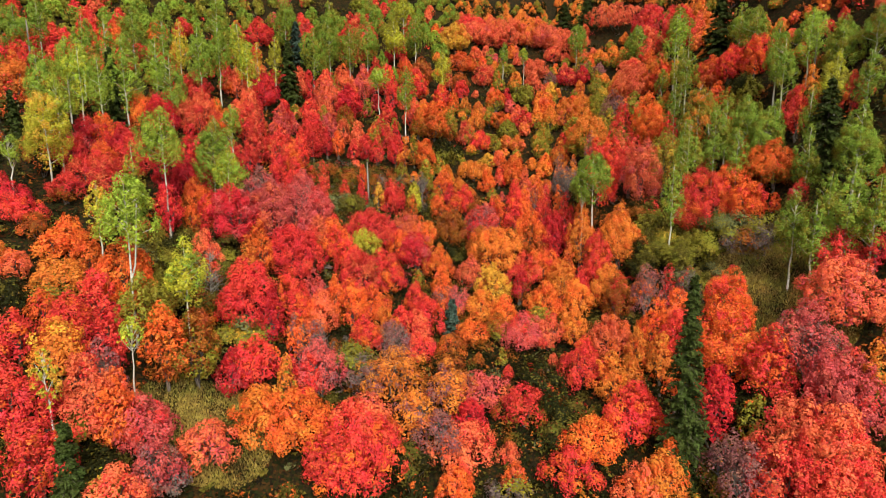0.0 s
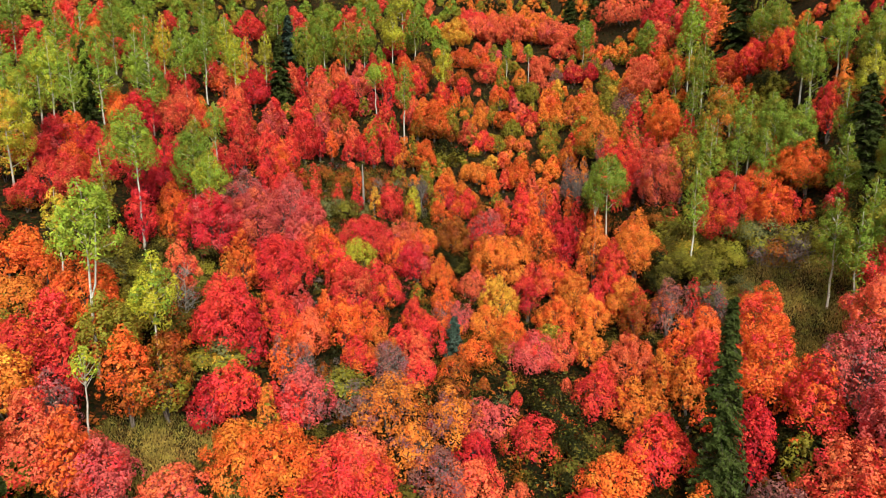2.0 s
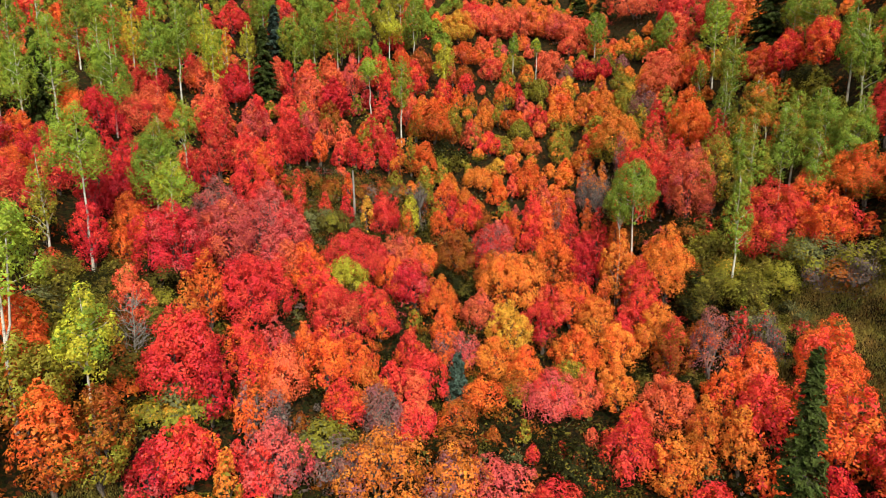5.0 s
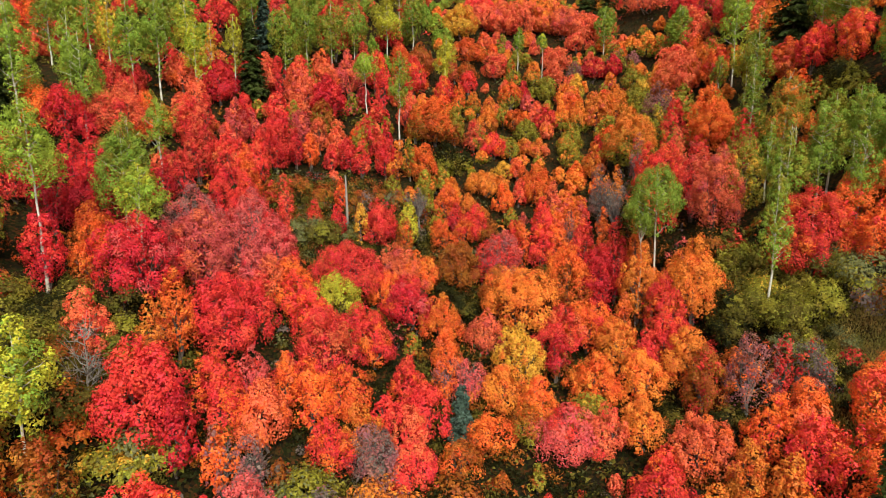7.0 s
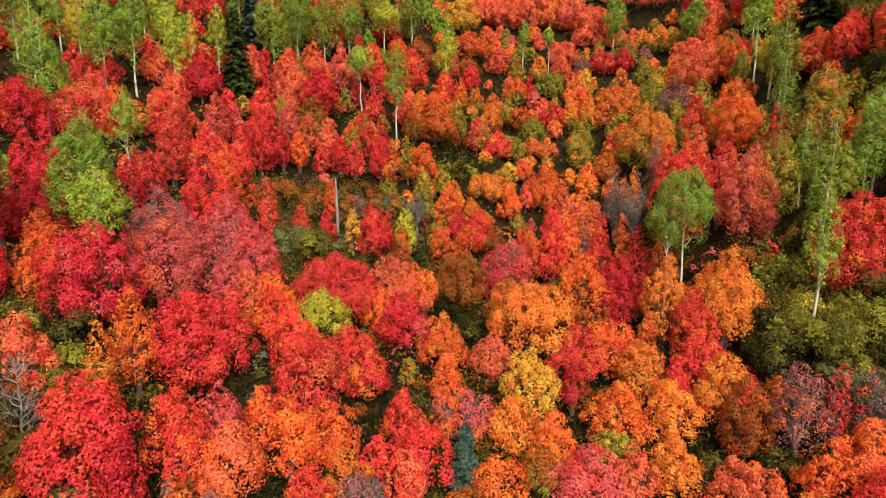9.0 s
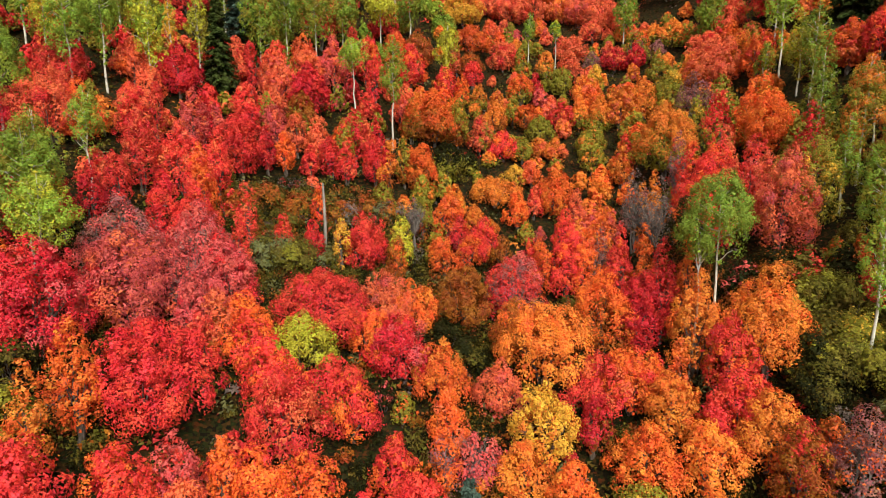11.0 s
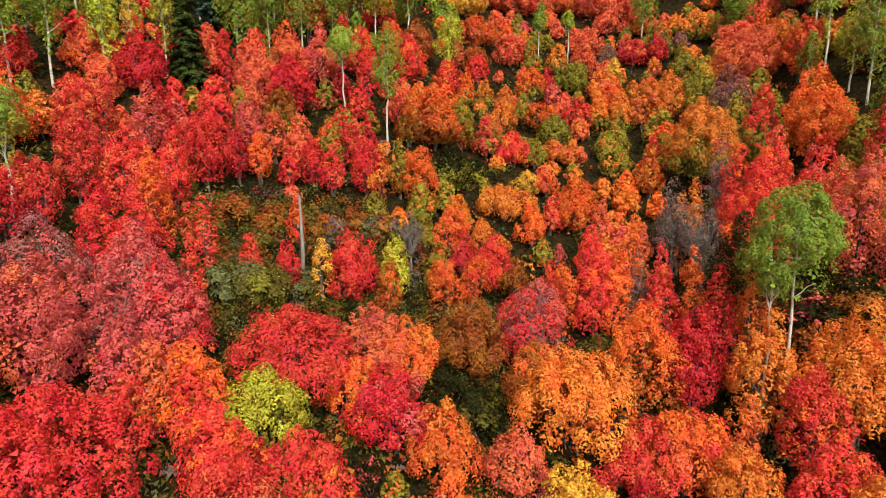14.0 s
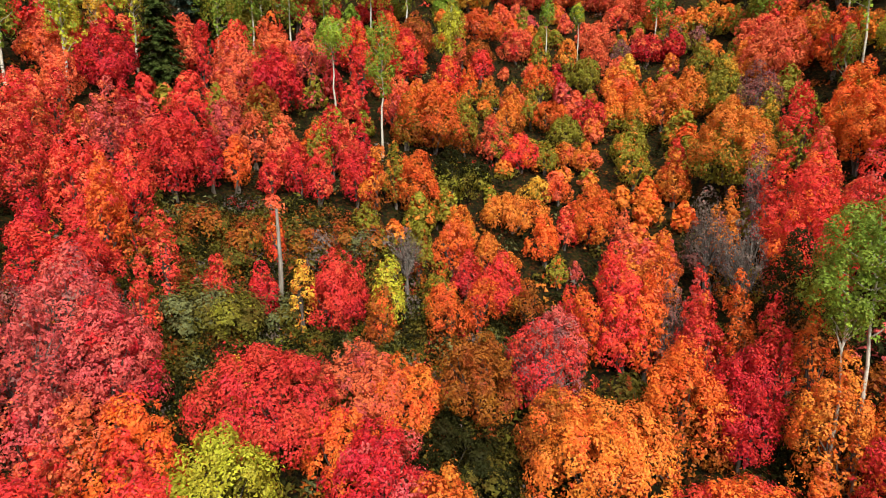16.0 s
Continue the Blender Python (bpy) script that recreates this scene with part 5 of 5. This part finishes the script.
def grass():
    """Dry grass of the two small meadows."""
    vs, idx = [], []
    for cx, cy, a, b in MEADOWS:
        n = int(1500 * a * b)
        q, rad = rng.uniform(0, 2 * np.pi, n), np.sqrt(rng.random(n)) * 1.08
        x, y = cx + np.cos(q) * rad * a, cy + np.sin(q) * rad * b
        p = np.stack([x, y, ground_z(x, y) - 0.02], 1)
        l = rng.uniform(0.10, 0.30, n)[:, None]
        bend = unit(n) * [1, 1, 0.2] * 0.5 + [0, 0, 0.9]
        side = np.cross(bend, unit(n)) * 0.05
        vs.append(np.stack([p - side, p + side, p + bend * l], 1).reshape(-1, 3))
        patch = np.sin(x * 1.1 + 2 * np.sin(y * 0.7)) + np.cos(y * 1.3 - x * 0.4) + rng.normal(size=n) * 0.8
        idx.append((patch < -0.3).astype(int))
    V = np.concatenate(vs)
    ob = new("grass", mesh_from("grass", V, np.arange(len(V)).reshape(-1, 3), [STRAW, STRAW_DARK], np.concatenate(idx)))
    tagged(ob, "dry straw-coloured meadow grass", "grass", kind="stuff")


def brush():
    """Knee-high scrub of the brown clearing, the dark hollow and the gaps of the lower wood; shade there is put in as
    near-black leaves.
    """
    vs, ids = [], []
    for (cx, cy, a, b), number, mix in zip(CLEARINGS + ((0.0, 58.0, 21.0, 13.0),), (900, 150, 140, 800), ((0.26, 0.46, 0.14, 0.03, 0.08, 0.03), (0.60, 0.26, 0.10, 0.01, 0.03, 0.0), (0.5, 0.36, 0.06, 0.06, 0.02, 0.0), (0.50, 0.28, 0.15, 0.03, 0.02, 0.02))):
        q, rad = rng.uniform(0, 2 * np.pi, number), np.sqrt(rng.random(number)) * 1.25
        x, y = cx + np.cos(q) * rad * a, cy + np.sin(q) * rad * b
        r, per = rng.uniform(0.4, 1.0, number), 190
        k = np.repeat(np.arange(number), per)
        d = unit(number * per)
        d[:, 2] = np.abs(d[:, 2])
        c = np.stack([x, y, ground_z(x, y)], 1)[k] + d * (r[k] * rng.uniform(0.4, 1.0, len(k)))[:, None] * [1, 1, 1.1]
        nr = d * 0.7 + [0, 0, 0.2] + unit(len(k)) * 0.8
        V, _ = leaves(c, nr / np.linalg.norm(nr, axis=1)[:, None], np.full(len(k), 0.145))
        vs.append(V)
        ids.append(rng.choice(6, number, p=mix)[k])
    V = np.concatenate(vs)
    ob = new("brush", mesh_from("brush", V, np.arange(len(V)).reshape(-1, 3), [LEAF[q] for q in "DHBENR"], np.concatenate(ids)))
    tagged(ob, "brown and olive knee-high scrub in clearings and under trees, partly darkened as in shade", "scrub", kind="stuff")


undergrowth()
brush()
grass()
